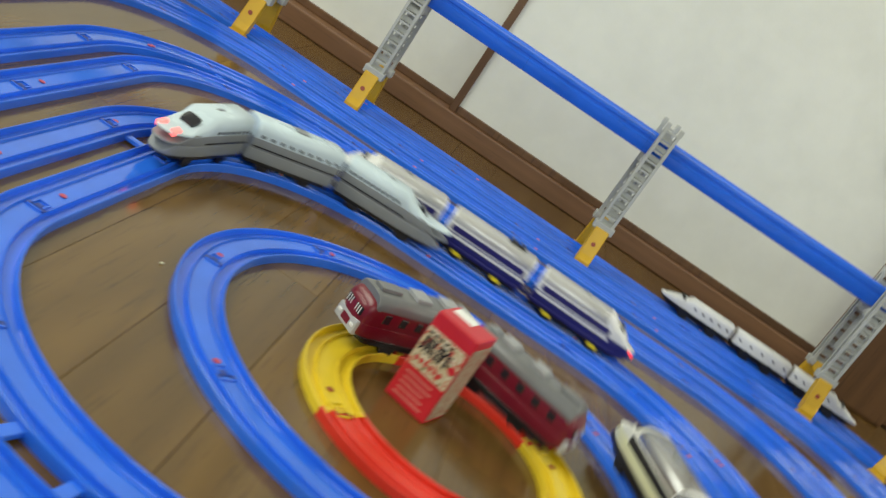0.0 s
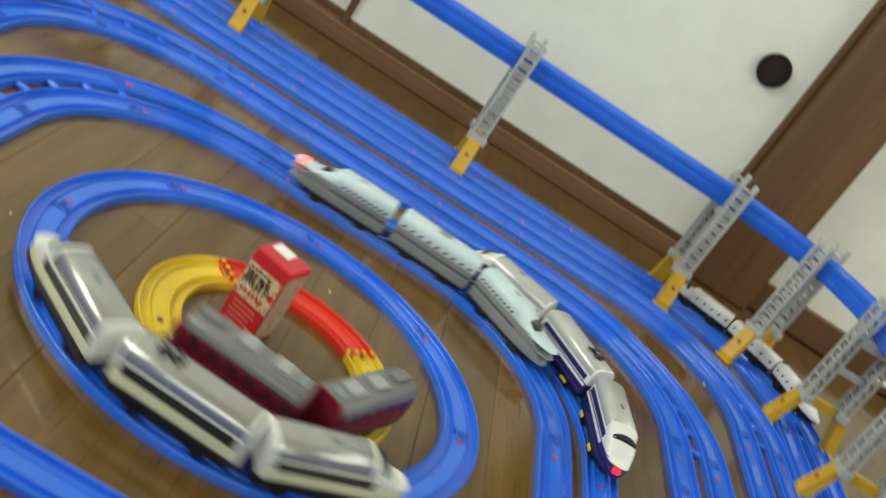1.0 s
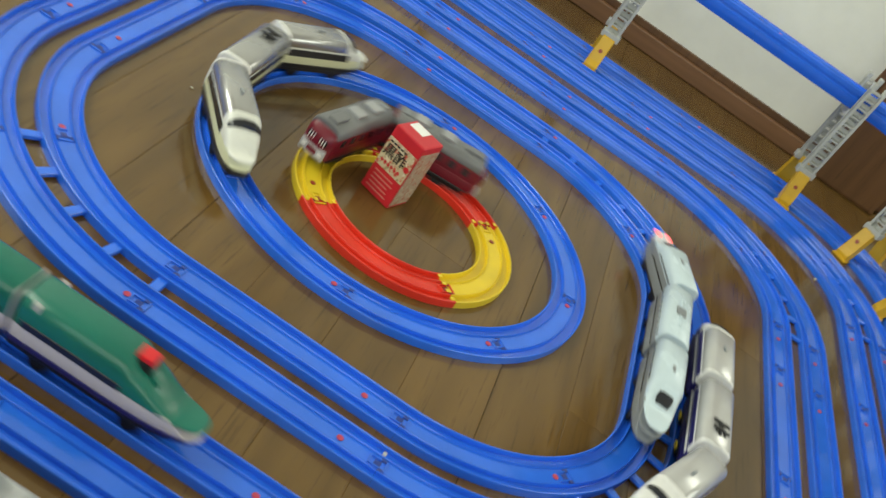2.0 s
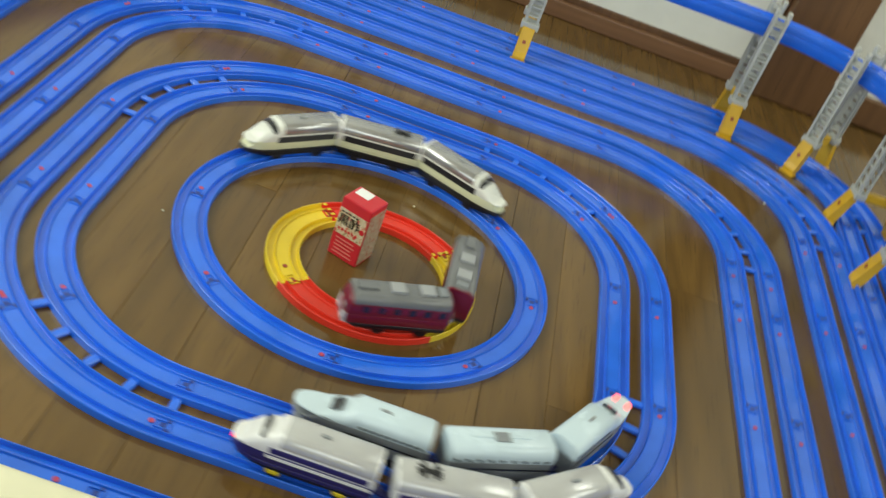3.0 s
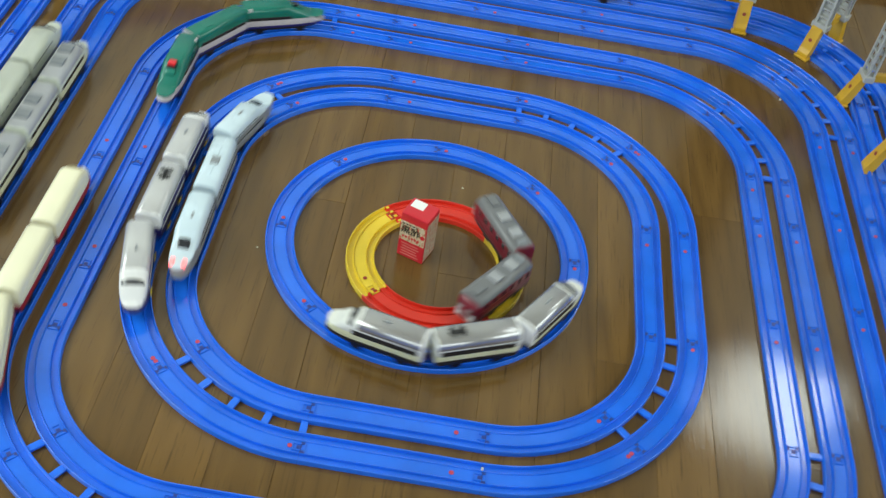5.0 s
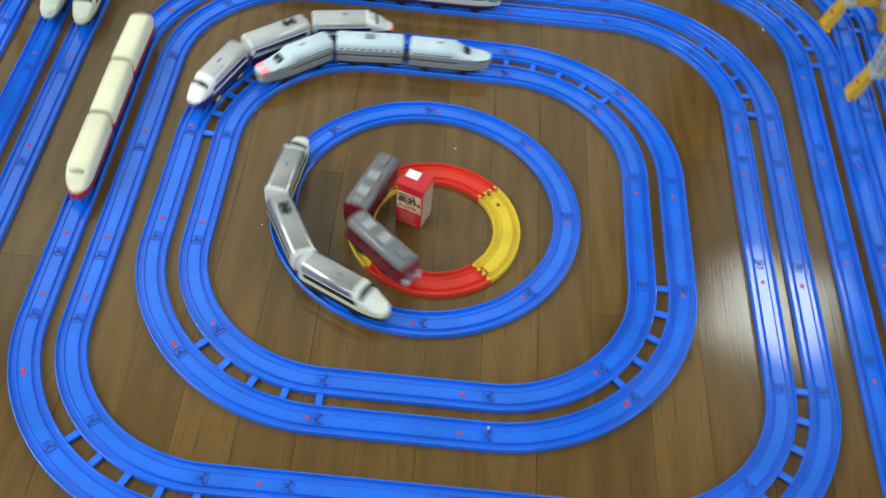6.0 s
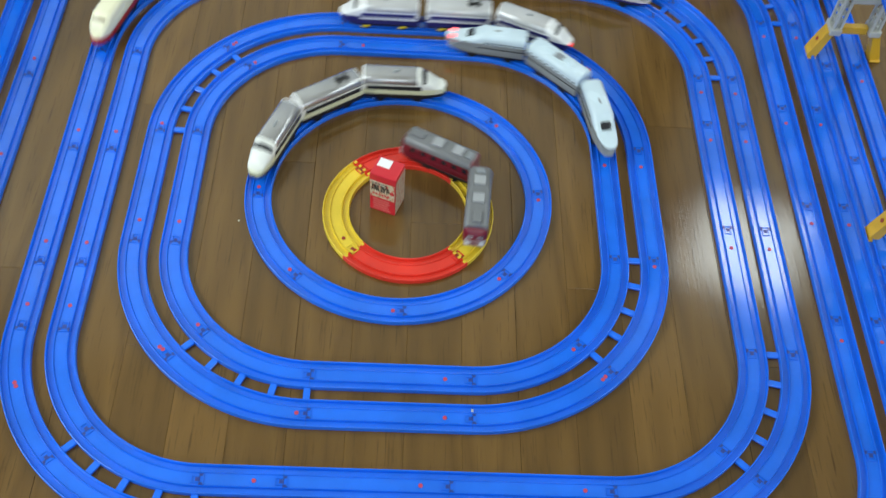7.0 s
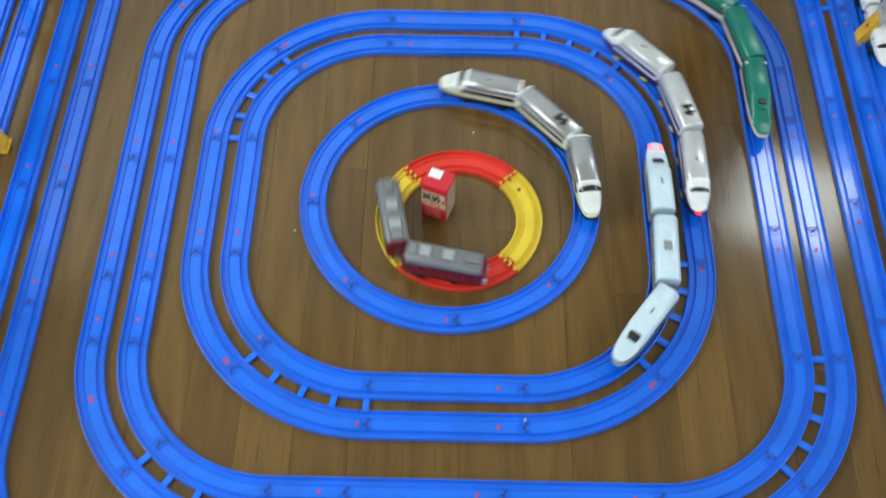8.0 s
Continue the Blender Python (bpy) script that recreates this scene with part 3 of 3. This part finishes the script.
class Look:
    """How one train looks: sizes in metres, the nose and the colours."""
    def __init__(self, label, group, body, lower, skirt, roof=None, hw=0.0178, top=0.0475, rr=0.009, nose=0.05, p=2.0, q=1.7, tip_w=0.3, tip_z=0.36,
                 head=0.135, mid=0.113, split=0.026, window=(0.029, 0.0345), band=None, dots=0, dot_w=0.0042, stripe=None, glass=None, screen=(0.28, 0.4, 0.9), roof_z=0.038, rim=None,
                 front_lamp=None, tail_lamp=None, gear=None, skirt_top=None, roof_end=0.006, skirt_tuck=0.002):
        self.label, self.group, self.category = label, group, "toy train car"
        self.body, self.lower, self.skirt, self.roof = body, lower, skirt, roof
        self.hw, self.top, self.rr = hw, top, rr
        self.nose, self.p, self.q, self.tip_w, self.tip_z = nose, p, q, tip_w, tip_z
        self.head, self.mid, self.split, self.window = head, mid, split, window
        self.band, self.dots, self.dot_w, self.stripe = band or DARKGLASS, dots, dot_w, stripe
        self.glass, self.screen, self.roof_z, self.rim = glass or DARKGLASS, screen, roof_z, rim
        self.skirt_top, self.roof_end = skirt_top or split - 0.009, roof_end
        self.front_lamp, self.tail_lamp, self.gear, self.skirt_tuck = front_lamp, tail_lamp, gear, skirt_tuck


def nose_at(L, u, z0, z1):
    """Half width and top of the nose, u from 0 (body) to 1 (tip)."""
    w = L.hw * (L.tip_w + (1 - L.tip_w) * (1 - u ** L.p) ** 0.62)
    t = z0 + (z1 - z0) * (L.tip_z + (1 - L.tip_z) * (1 - u ** L.q))
    return w, t


def shell(L, x0, x1, z0, z1, nosed, grow=0.0, rr=None, tuck=0.0):
    rr = L.rr if rr is None else rr
    rings = []
    xs = x1 - (L.nose if nosed else 0)
    rings.append(section(x0, L.hw + grow - 0.0012, z0, z1 - 0.001, rr))
    rings.append(section(x0 + 0.002, L.hw + grow, z0, z1, rr))
    rings.append(section(xs - (0 if nosed else 0.002), L.hw + grow, z0, z1, rr))
    if nosed:
        n = 12
        for i in range(1, n + 1):
            u = i / n
            u = 1 - (1 - u) ** 1.6
            w, _ = nose_at(L, u, 0, 1)
            full = 0.006 + (L.top - 0.006) * (L.tip_z + (1 - L.tip_z) * (1 - u ** L.q))
            zt = min(z1, max(z0 + 0.0025, full))
            rings.append(section(xs + (L.nose - tuck) * u, w + grow, z0 + 0.0008 * u, zt, rr * (1 - 0.25 * u)))
        for dx, k in ((0.0014, 0.86), (0.0024, 0.64), (0.003, 0.3)):
            rings.append(section(xs + L.nose - tuck + dx, (w + grow) * k, z0 + 0.0008 + 0.001 * (1 - k), z0 + (zt - z0) * (0.35 + 0.65 * k), rr * 0.7 * k))
    else:
        rings.append(section(x1, L.hw + grow - 0.0012, z0, z1 - 0.001, rr))
    return loft(rings)


def strip(x0, x1, hw, z0, z1, thick=0.0006):
    bm = bmesh.new()
    for s in (-1, 1):
        y0, y1 = sorted((s * (hw - 0.001), s * (hw + thick)))
        box(bm, x0, x1, y0, y1, z0, z1)
    return bm


wheel_mesh = {}


def add_wheels(car, L, x0, x1):
    for x in (x0 + 0.027, x1 - 0.03):
        for s in (-1, 1):
            m = Matrix.Translation((x, s * 0.0132, 0.0088)) @ pose(0, 0, 0, 90)
            if "w" not in wheel_mesh:
                bm = bmesh.new()
                disc(bm, 0, 0, -0.0018, 0.0018, 0.0085, 18)
                wheel_mesh["w"] = part("wheel", bm, BLACK, car)
                wheel_mesh["w"].matrix_basis = m
            else:
                share(wheel_mesh["w"], m, car)
            if L.gear is not None:
                bm = rounded_box(x - 0.006, x + 0.006, s * 0.0188 - 0.0008, s * 0.0188 + 0.0008, 0.0075, 0.0115, 0.0004, 1)
                part("axle_box", bm, L.gear, car, "yellow axle box")


def make_car(L, kind, lead):
    """kind: head (nose at +x) or mid. lead: whether the head leads."""
    car = new("toy_train_car")
    length = L.head if kind == "head" else L.mid
    x0, x1 = -length / 2, length / 2
    nosed = kind == "head"
    xe = x1 - L.nose if nosed else x1
    Z = 0.005
    bm = shell(L, x0 + 0.001, x1 - 0.004, 0.0085 , 0.017, nosed, -0.0012, 0.002, 0.006)
    smooth(part("chassis", bm, BLACK, car), 45)
    smooth(part("skirt", shell(L, x0, x1 - 0.001, 0.0125, L.skirt_top, nosed, -0.0002, 0.0008, L.skirt_tuck), L.skirt, car), 45)
    smooth(part("lower_body", shell(L, x0, x1, L.skirt_top - 0.0002, L.split + 0.003, nosed, 0.0, 0.001), L.lower, car), 45)
    smooth(part("upper_body", shell(L, x0, x1, L.split, L.top + Z, nosed, 0.0001), L.body, car), 45)
    if L.roof is not None:
        rb = shell(L, x0 + 0.0006, xe + (L.roof_end if nosed else -0.0006), L.roof_z, L.top + Z + 0.0003, False, 0.0003)
        smooth(part("roof_panel", rb, L.roof, car), 45)
    if L.rim is not None:
        smooth(part("end_rim", shell(L, x0 - 0.0012, x0 + 0.0035, 0.02, L.top + Z + 0.0006, False, 0.0006), L.rim, car, "pale end rim"), 45)
    if L.stripe is not None:
        mat, za, zb = L.stripe
        part("stripe", strip(x0 + 0.002, xe + (0.006 if nosed else -0.002), L.hw, za, zb), mat, car)
    w0, w1 = L.window
    if L.dots:
        for s in (-1, 1):
            for i in range(L.dots):
                x = x0 + 0.006 + L.dot_w / 2 + (xe - x0 - 0.012 - L.dot_w) * i / (L.dots - 1)
                bm = rounded_box(x - L.dot_w / 2, x + L.dot_w / 2, s * (L.hw - 0.0002) - 0.0007, s * (L.hw - 0.0002) + 0.0007, w0, w1, 0.0005, 1)
                part("window", bm, L.band, car)
    else:
        for s in (-1, 1):
            ya, yb = sorted((s * (L.hw - 0.001), s * (L.hw + 0.0007)))
            part("window_band", rounded_box(x0 + 0.006, xe + (0.004 if nosed else -0.006), ya, yb, w0, w1, 0.0006, 1), L.band, car)
    # coupling at the rear end, and at the front of a middle car
    part("coupling", rounded_box(x0 - 0.0085, x0 + 0.001, -0.0045, 0.0045, 0.011, 0.0165, 0.001), STEEL if L.roof is GREY_ROOF else NAVY, car)
    if nosed:
        # windscreen on the slope of the nose
        rings = []
        ua, ub, wide = L.screen
        for k in range(5):
            u, f = ua + (ub - ua) * k / 4, wide * (1, 1.06, 1.08, 1.04, 0.94)[k]
            full = 0.006 + (L.top - 0.006) * (L.tip_z + (1 - L.tip_z) * (1 - u ** L.q)) + Z * (1 - u)
            w, _ = nose_at(L, u, 0, 1)
            rings.append([(x1 - L.nose + L.nose * u, y * w * f, min(full, L.top + Z) - abs(y * f) ** 2.6 * 0.0085 + 0.0006) for y in (-1, -0.75, -0.4, 0, 0.4, 0.75, 1)])
        bm = bmesh.new()
        up = [[bm.verts.new(p) for p in r] for r in rings]
        dn = [[bm.verts.new((p[0], p[1], p[2] - 0.0035)) for p in r] for r in rings]
        n, k = len(up), 7
        for a in range(n - 1):
            for j in range(k - 1):
                bm.faces.new((up[a][j], up[a][j + 1], up[a + 1][j + 1], up[a + 1][j]))
                bm.faces.new((dn[a][j], dn[a + 1][j], dn[a + 1][j + 1], dn[a][j + 1]))
        for a in range(n - 1):
            bm.faces.new((up[a][0], up[a + 1][0], dn[a + 1][0], dn[a][0]))
            bm.faces.new((up[a][-1], dn[a][-1], dn[a + 1][-1], up[a + 1][-1]))
        for j in range(k - 1):
            bm.faces.new((up[0][j], dn[0][j], dn[0][j + 1], up[0][j + 1]))
            bm.faces.new((up[-1][j], up[-1][j + 1], dn[-1][j + 1], dn[-1][j]))
        smooth(part("windscreen", bm, L.glass, car), 50)
        lamp = L.front_lamp if lead else L.tail_lamp
        if lamp is GLOW_RED:
            part("nose_lamp", rounded_box(x1 - 0.004, x1 + 0.0033, -0.0042, 0.0042, 0.0185, 0.0245, 0.0015, 2), lamp, car, "lit red nose lamp")
        elif lamp is not None:
            u = 0.84
            w, _ = nose_at(L, u, 0, 1)
            z = max(L.split + 0.0025, 0.006 + (L.top - 0.006) * (L.tip_z + (1 - L.tip_z) * (1 - u ** L.q)))
            for s in (-1, 1):
                bm = rounded_box(-0.005, 0.0075, -0.0032, 0.0032, -0.0025, 0.0028, 0.0018, 2)
                bm.transform(Matrix.Translation((x1 - L.nose * (1 - u), s * w * 0.62, z - 0.0004)) @ pose(0, 0, 0, s * -14, 8))
                part("tail_lamp" if not lead else "headlamp", bm, lamp, car)
    else:
        part("coupling", rounded_box(x1 - 0.001, x1 + 0.0085, -0.0035, 0.0035, 0.0115, 0.0155, 0.001), STEEL if L.roof is GREY_ROOF else NAVY, car)
    add_wheels(car, L, x0, x1 if not nosed else x1 - 0.012)
    return tagged(car, L.label + (" end car" if kind == "head" else " middle car"), L.category, L.group)


def pantograph(car, x, z, mat=BLACK):
    base = part("pantograph", rounded_box(x - 0.0115, x + 0.0115, -0.0017, 0.0017, z - 0.0005, z + 0.0014, 0.0004, 1), mat, car, "folded black pantograph")
    for a in (-28, 28):
        bm = rounded_box(-0.012, 0.012, -0.0011, 0.0011, 0.0008, 0.0022, 0.0003, 1, Matrix.Translation((x, 0, z)) @ pose(0, 0, 0, 0, 0, a))
        part("arm", bm, mat, base)
    for dx in (-0.0058, 0.0058):
        part("contact_bar", rounded_box(x + dx - 0.0016, x + dx + 0.0016, -0.0092, 0.0092, z + 0.0012, z + 0.0034, 0.0006, 1), mat, base)


def roof_boxes(car, xs, z, mat, size=(0.011, 0.008)):
    for x in xs:
        part("roof_unit", rounded_box(x - size[0] / 2 * 1.4, x + size[0] / 2 * 1.4, -size[1], size[1], z - 0.001, z + 0.0032, 0.001), mat, car, "boxy grey roof unit")


TRAINS = []


def train(L, loop, lead_at_end, speed, kinds=("head", "mid", "tail"), pitch=None, dress=None, drift=((0.0, 0.0), (8.0, 0.0))):
    """lead_at_end: where along its loop the first car's middle is at 8 s. drift: seconds, and metres ahead of an even run."""
    total, at = rounded_loop(*LOOPS[loop])
    place = lead_at_end
    last = None
    for i, kind in enumerate(kinds):
        length = L.mid if kind == "mid" else L.head
        if last is not None:
            place -= (last + length) / 2 + 0.0105 if pitch is None else pitch
        car = make_car(L, "mid" if kind == "mid" else "head", kind == "head")
        if dress is not None:
            dress(car, kind, i)
        TRAINS.append((car, at, place, (speed, drift), kind == "tail", length))
        last = length


def dress_pale_blue(car, kind, i):
    z = 0.0527
    if kind == "mid":
        part("roof_hatch", rounded_box(-0.008, 0.008, -0.006, 0.006, z - 0.001, z + 0.0016, 0.001), MID_GREY, car)
        part("roof_rib", rounded_box(-0.03, 0.03, -0.0012, 0.0012, z - 0.001, z + 0.001, 0.0004), PALE_BLUE, car)
    else:
        part("roof_hatch", rounded_box(-0.022, -0.012, -0.0016, 0.0016, z - 0.001, z + 0.001, 0.0005), MID_GREY, car)


def dress_roof_arm(car, kind, i):
    if kind == "mid":
        pantograph(car, 0.026, 0.0535)
    else:
        part("switch_knob", rounded_box(-0.016, -0.008, -0.0015, 0.0015, 0.0525, 0.0555, 0.0006), MID_GREY, car)


def dress_green(car, kind, i):
    z = 0.0527
    if kind == "tail":
        part("knob_base", rounded_box(0.009, 0.0235, -0.0068, 0.0068, z - 0.009, z - 0.002, 0.001), BLACK, car)
        part("switch_knob", rounded_box(0.0095, 0.0225, -0.006, 0.006, z - 0.0021, z + 0.0022, 0.0012), LAMP_RED, car, "red switch knob")
    if kind == "head":
        part("switch_knob", rounded_box(0.017, 0.027, -0.0055, 0.0055, z - 0.014, z - 0.004, 0.001), BLACK, car, "black switch knob")
    if kind == "mid":
        part("roof_hatch", rounded_box(-0.032, -0.018, -0.009, 0.009, z - 0.001, z + 0.001, 0.0006), GREEN, car)
    bm = rounded_box(-0.0605 if kind != "mid" else -0.0574, -0.056, -0.0174, 0.0174, 0.016, 0.051, 0.001)
    part("gangway", bm, PINK_GREY, car, "pale end rim")


def dress_maroon(car, kind, i):
    z = 0.0532
    roof_boxes(car, (-0.03, 0.004), z, UNIT_GREY, (0.012, 0.0085))
    part("roof_unit", rounded_box(-0.053, -0.044, -0.007, 0.007, z - 0.001, z + 0.0018, 0.001), MID_GREY, car)
    part("roof_rib", rounded_box(0.028, 0.05, -0.006, 0.006, z - 0.001, z + 0.003, 0.001), GREY_ROOF, car)
    x1 = 0.118 / 2
    part("front_panel", rounded_box(x1 - 0.003, x1 + 0.0028, -0.0152, 0.0152, 0.0135, 0.0265, 0.0015), PALE_GREY, car, "pale grey front panel")
    for s in (-1, 1):
        for k in (-1, 0, 1):
            part("window_bar", rounded_box(x1 - 0.002, x1 + 0.0031, s * 0.007 + k * 0.003 - 0.0005, s * 0.007 + k * 0.003 + 0.0005, 0.0303, 0.0367, 0.0002, 1), WHITE, car)
        part("front_window", rounded_box(x1 - 0.004, x1 + 0.0028, s * 0.007 - 0.0052, s * 0.007 + 0.0052, 0.03, 0.037, 0.001), DARKGLASS, car)
        part("headlamp", rounded_box(x1 - 0.002, x1 + 0.0036, s * 0.0105 - 0.0025, s * 0.0105 + 0.0025, 0.0185, 0.0215, 0.0008), WHITE, car)


def dress_grey_roof(car, kind, i):
    roof_boxes(car, (-0.025, 0.01), 0.0535, MID_GREY, (0.014, 0.01))


# grey lower half is a grey panel plus side shading put into its colour
PALE = Look(body=PALE_BLUE, lower=MID_GREY, skirt=MID_GREY, dots=9, window=(0.0372, 0.0408), stripe=(DARKGLASS, 0.0268, 0.0282), head=0.132, mid=0.110, nose=0.058, q=1.55, p=2.2, tip_w=0.42, tip_z=0.24, split=0.0335, screen=(0.26, 0.44, 0.45),
            front_lamp=None, tail_lamp=GLOW_PINK, label="pale blue toy express train", group="cars of the pale blue train")
NAVYW = Look(body=WHITE, lower=NAVY, skirt=NAVY, roof=LIGHT_SILVER, screen=(0.3, 0.42, 0.8), window=(0.0305, 0.0375), band=NAVY, stripe=(WHITE, 0.0245, 0.0275), head=0.132, mid=0.110, nose=0.038, q=2.3, p=2.5, tip_w=0.5, tip_z=0.36, roof_end=-0.003,
             split=0.0265, gear=GEAR_YELLOW, front_lamp=GLOW_RED, tail_lamp=None, label="white and navy toy express train", group="cars of the white and navy train")
GREENL = Look(screen=(0.26, 0.4, 0.4), body=GREEN, lower=PINK_GREY, skirt=NAVY, window=(0.0285, 0.0345), band=DARKGLASS, head=0.14, nose=0.062, q=1.5, p=2.2, tip_w=0.46, tip_z=0.2, split=0.0265, glass=GREEN,
              label="green toy express train with pale sides", group="cars of the green train")
CREAML = Look(skirt_tuck=-0.004, body=CREAM, lower=CREAM, skirt=DARK_RED, window=(0.033, 0.036), band=CREAM, head=0.134, nose=0.03, q=2.4, p=2.4, tip_w=0.4, tip_z=0.45, split=0.027, skirt_top=0.0225, screen=(0.3, 0.44, 0.6), glass=TAN_GLASS,
              front_lamp=None, tail_lamp=None, label="cream toy train with dark red skirts", group="cars of the cream train")
# negative tuck: black skirt juts past the nose to draw the shadow below it
SILVERL = Look(skirt_tuck=-0.003, rim=WHITE, screen=(0.14, 0.3, 0.88), body=SNOW, lower=LIME_CREAM, skirt=BLACK, roof=SILVER, window=(0.0285, 0.0375), head=0.13, nose=0.040, q=2.0, p=2.2, tip_w=0.5, tip_z=0.33, split=0.028, skirt_top=0.0185, roof_end=-0.002,
               label="silver toy express train with dark window band", group="cars of the silver train")
MAROONL = Look(roof_z=0.04, screen=(0.1, 0.2, 0.3), glass=MAROON, body=MAROON, lower=MAROON, skirt=BLACK, roof=GREY_ROOF, window=(0.031, 0.0395), head=0.118, nose=0.011, q=3, p=3, tip_w=0.8, tip_z=0.84, split=0.024, dots=6, dot_w=0.0075,
               label="maroon toy train with grey roof", group="cars of the maroon train")
PALEG = Look(body=OFFWHITE, lower=LIME_CREAM, skirt=BLACK, roof=PALE_GREY, window=(0.0285, 0.0345), head=0.136, nose=0.045, q=1.9, p=2.2, tip_w=0.4, tip_z=0.32,
             label="greenish white toy train with pale grey roof", group="cars of the greenish white train")
OFFW = Look(body=OFFWHITE, lower=OFFWHITE, skirt=MID_GREY, dots=7, window=(0.032, 0.0355), head=0.138, nose=0.055, q=1.6, p=2.1, tip_w=0.4, tip_z=0.25,
            label="off-white toy express train", group="cars of the off-white train")
WHITEL = Look(hw=0.0135, top=0.033, rr=0.007, split=0.0195, skirt_top=0.0165, body=WHITE, lower=WHITE, skirt=BLACK, dots=5, window=(0.0245, 0.028), head=0.120, mid=0.098, nose=0.045, q=2.0, p=2.1, tip_w=0.38, tip_z=0.5,
              label="white toy express train", group="cars of the white train")

train(MAROONL, "mini", 0.488, 0.3099, ("head", "tail"), 0.128, dress_maroon)
train(SILVERL, "circle", 0.298, 0.3068, pitch=0.1285, dress=dress_roof_arm, drift=((0.0, 0.0), (2.0, 0.003), (3.5, -0.009), (4.1, -0.009), (5.5, 0.009), (8.0, 0.008)))
train(PALE, "A", 0.794, 0.3905, pitch=0.1335, dress=dress_pale_blue)
train(NAVYW, "B", 0.604, 0.381, pitch=0.1345, dress=dress_roof_arm)
train(GREENL, "C", 0.676, 0.343, pitch=0.13, dress=dress_green, drift=((0.0, 0.046), (4.0, 0.004), (8.0, 0.005)))
train(CREAML, "D", 3.81, 0.342, pitch=0.1335)
train(PALEG, "F", 4.98, 0.43, pitch=0.134, dress=dress_grey_roof)
train(OFFW, "G", 5.2, 0.4, pitch=0.134)
train(WHITEL, "I", 0.56 + 8 * 0.272, 0.272, pitch=0.117)
train(WHITEL, "H", 1.055, 0.272, pitch=0.117)

# ---- clutter beyond the post ----
bm = bmesh.new()
disc(bm, 0, 0, 0, 0.34, 0.005, 12, pose(1.02, 0.98, 0.03, 0, 84, 8))
tagged(part("white_rod", bm, WHITE), "thin white plastic rod on the floor", "rod")
for x, y, a, s, mat, nm in ((1.14, 0.93, 20, (0.05, 0.03, 0.06), BOX_RED, "red"), (1.2, 0.84, -15, (0.04, 0.04, 0.05), TEAL, "dark green"), (1.24, 0.98, 40, (0.06, 0.05, 0.08), BLACK, "black")):
    ob = part("toy_block", rounded_box(-s[0] / 2, s[0] / 2, -s[1] / 2, s[1] / 2, 0, s[2], 0.004), mat)
    ob.matrix_world = pose(x, y, 0, 0, 0, a)
    tagged(ob, nm + " plastic toy block lying near the wall", "toy block", "loose toy blocks")


# ---- crumbs on the floor ----
CRUMBS = [(0.036, 0.134, 0.0018), (0.578, 0.52, 0.0026), (-0.235, -0.0625, 0.0016)]
for x, y, s in CRUMBS:
    bm = bmesh.new()
    bmesh.ops.create_icosphere(bm, subdivisions=1, radius=s)
    for v in bm.verts:
        v.co *= 0.75 + 0.5 * random.random()
    bm.transform(Matrix.Translation((0, 0, s * 0.6)) @ Matrix.Diagonal((1, 0.8, 0.7, 1)))
    ob = part("crumb", bm, CREAM)
    ob.location = (x, y, 0)
    tagged(ob, "tiny pale crumb lying on the floor", "crumb", "crumbs on the floor")


# ---- floor strips ----
def floor_strips():
    floor = bpy.data.objects["floor"]
    width = 0.0757
    k0 = int((WALL_W - 0.4735) / width)
    k1 = int((WALL_E - 0.4735) / width)
    made = {}
    for k in range(k0, k1):
        x = 0.4735 + k * width
        off = ((k * 37) % 11) / 11 * 1.2
        y = WALL_S - off
        while y < WALL_N - 0.013:
            a, b = max(y, WALL_S), min(y + 1.21, WALL_N - 0.0125)
            y += 1.21
            if b - a < 0.02:
                continue
            key = round(b - a, 3)
            wide = 0.0004 if k % 4 == 0 else 0.0001
            if (key, wide) not in made:
                bm = bmesh.new()
                box(bm, wide, width - 0.0001, 0.0001, b - a - 0.0001, -0.0038, 0.0)
                top = [e for e in bm.edges if all(v.co.z > -0.001 for v in e.verts)]
                bmesh.ops.bevel(bm, geom=top, offset=0.0003, segments=1, affect="EDGES")
                made[(key, wide)] = part("floor_strip", bm, FLOOR_WOOD, floor)
                made[(key, wide)].location = (x, a, 0)
            else:
                share(made[(key, wide)], Matrix.Translation((x, a, 0)), floor)


floor_strips()


def motions():
    """Every car runs round its loop on its two bogies."""
    for car, at, place, speed, turned, length in TRAINS:
        rows = []
        for i in range(81):
            t = i / 10
            s = place - speed[0] * (8.0 - t) + float(np.interp(t, *zip(*speed[1])))
            (xa, ya, _), (xb, yb, _) = at(s + 0.036), at(s - 0.036)
            h = math.degrees(math.atan2(ya - yb, xa - xb)) + (180 if turned else 0)
            rows.append((t, pose((xa + xb) / 2, (ya + yb) / 2, 0.005, 0, 0, h)))
        walk(car, rows)


motions()
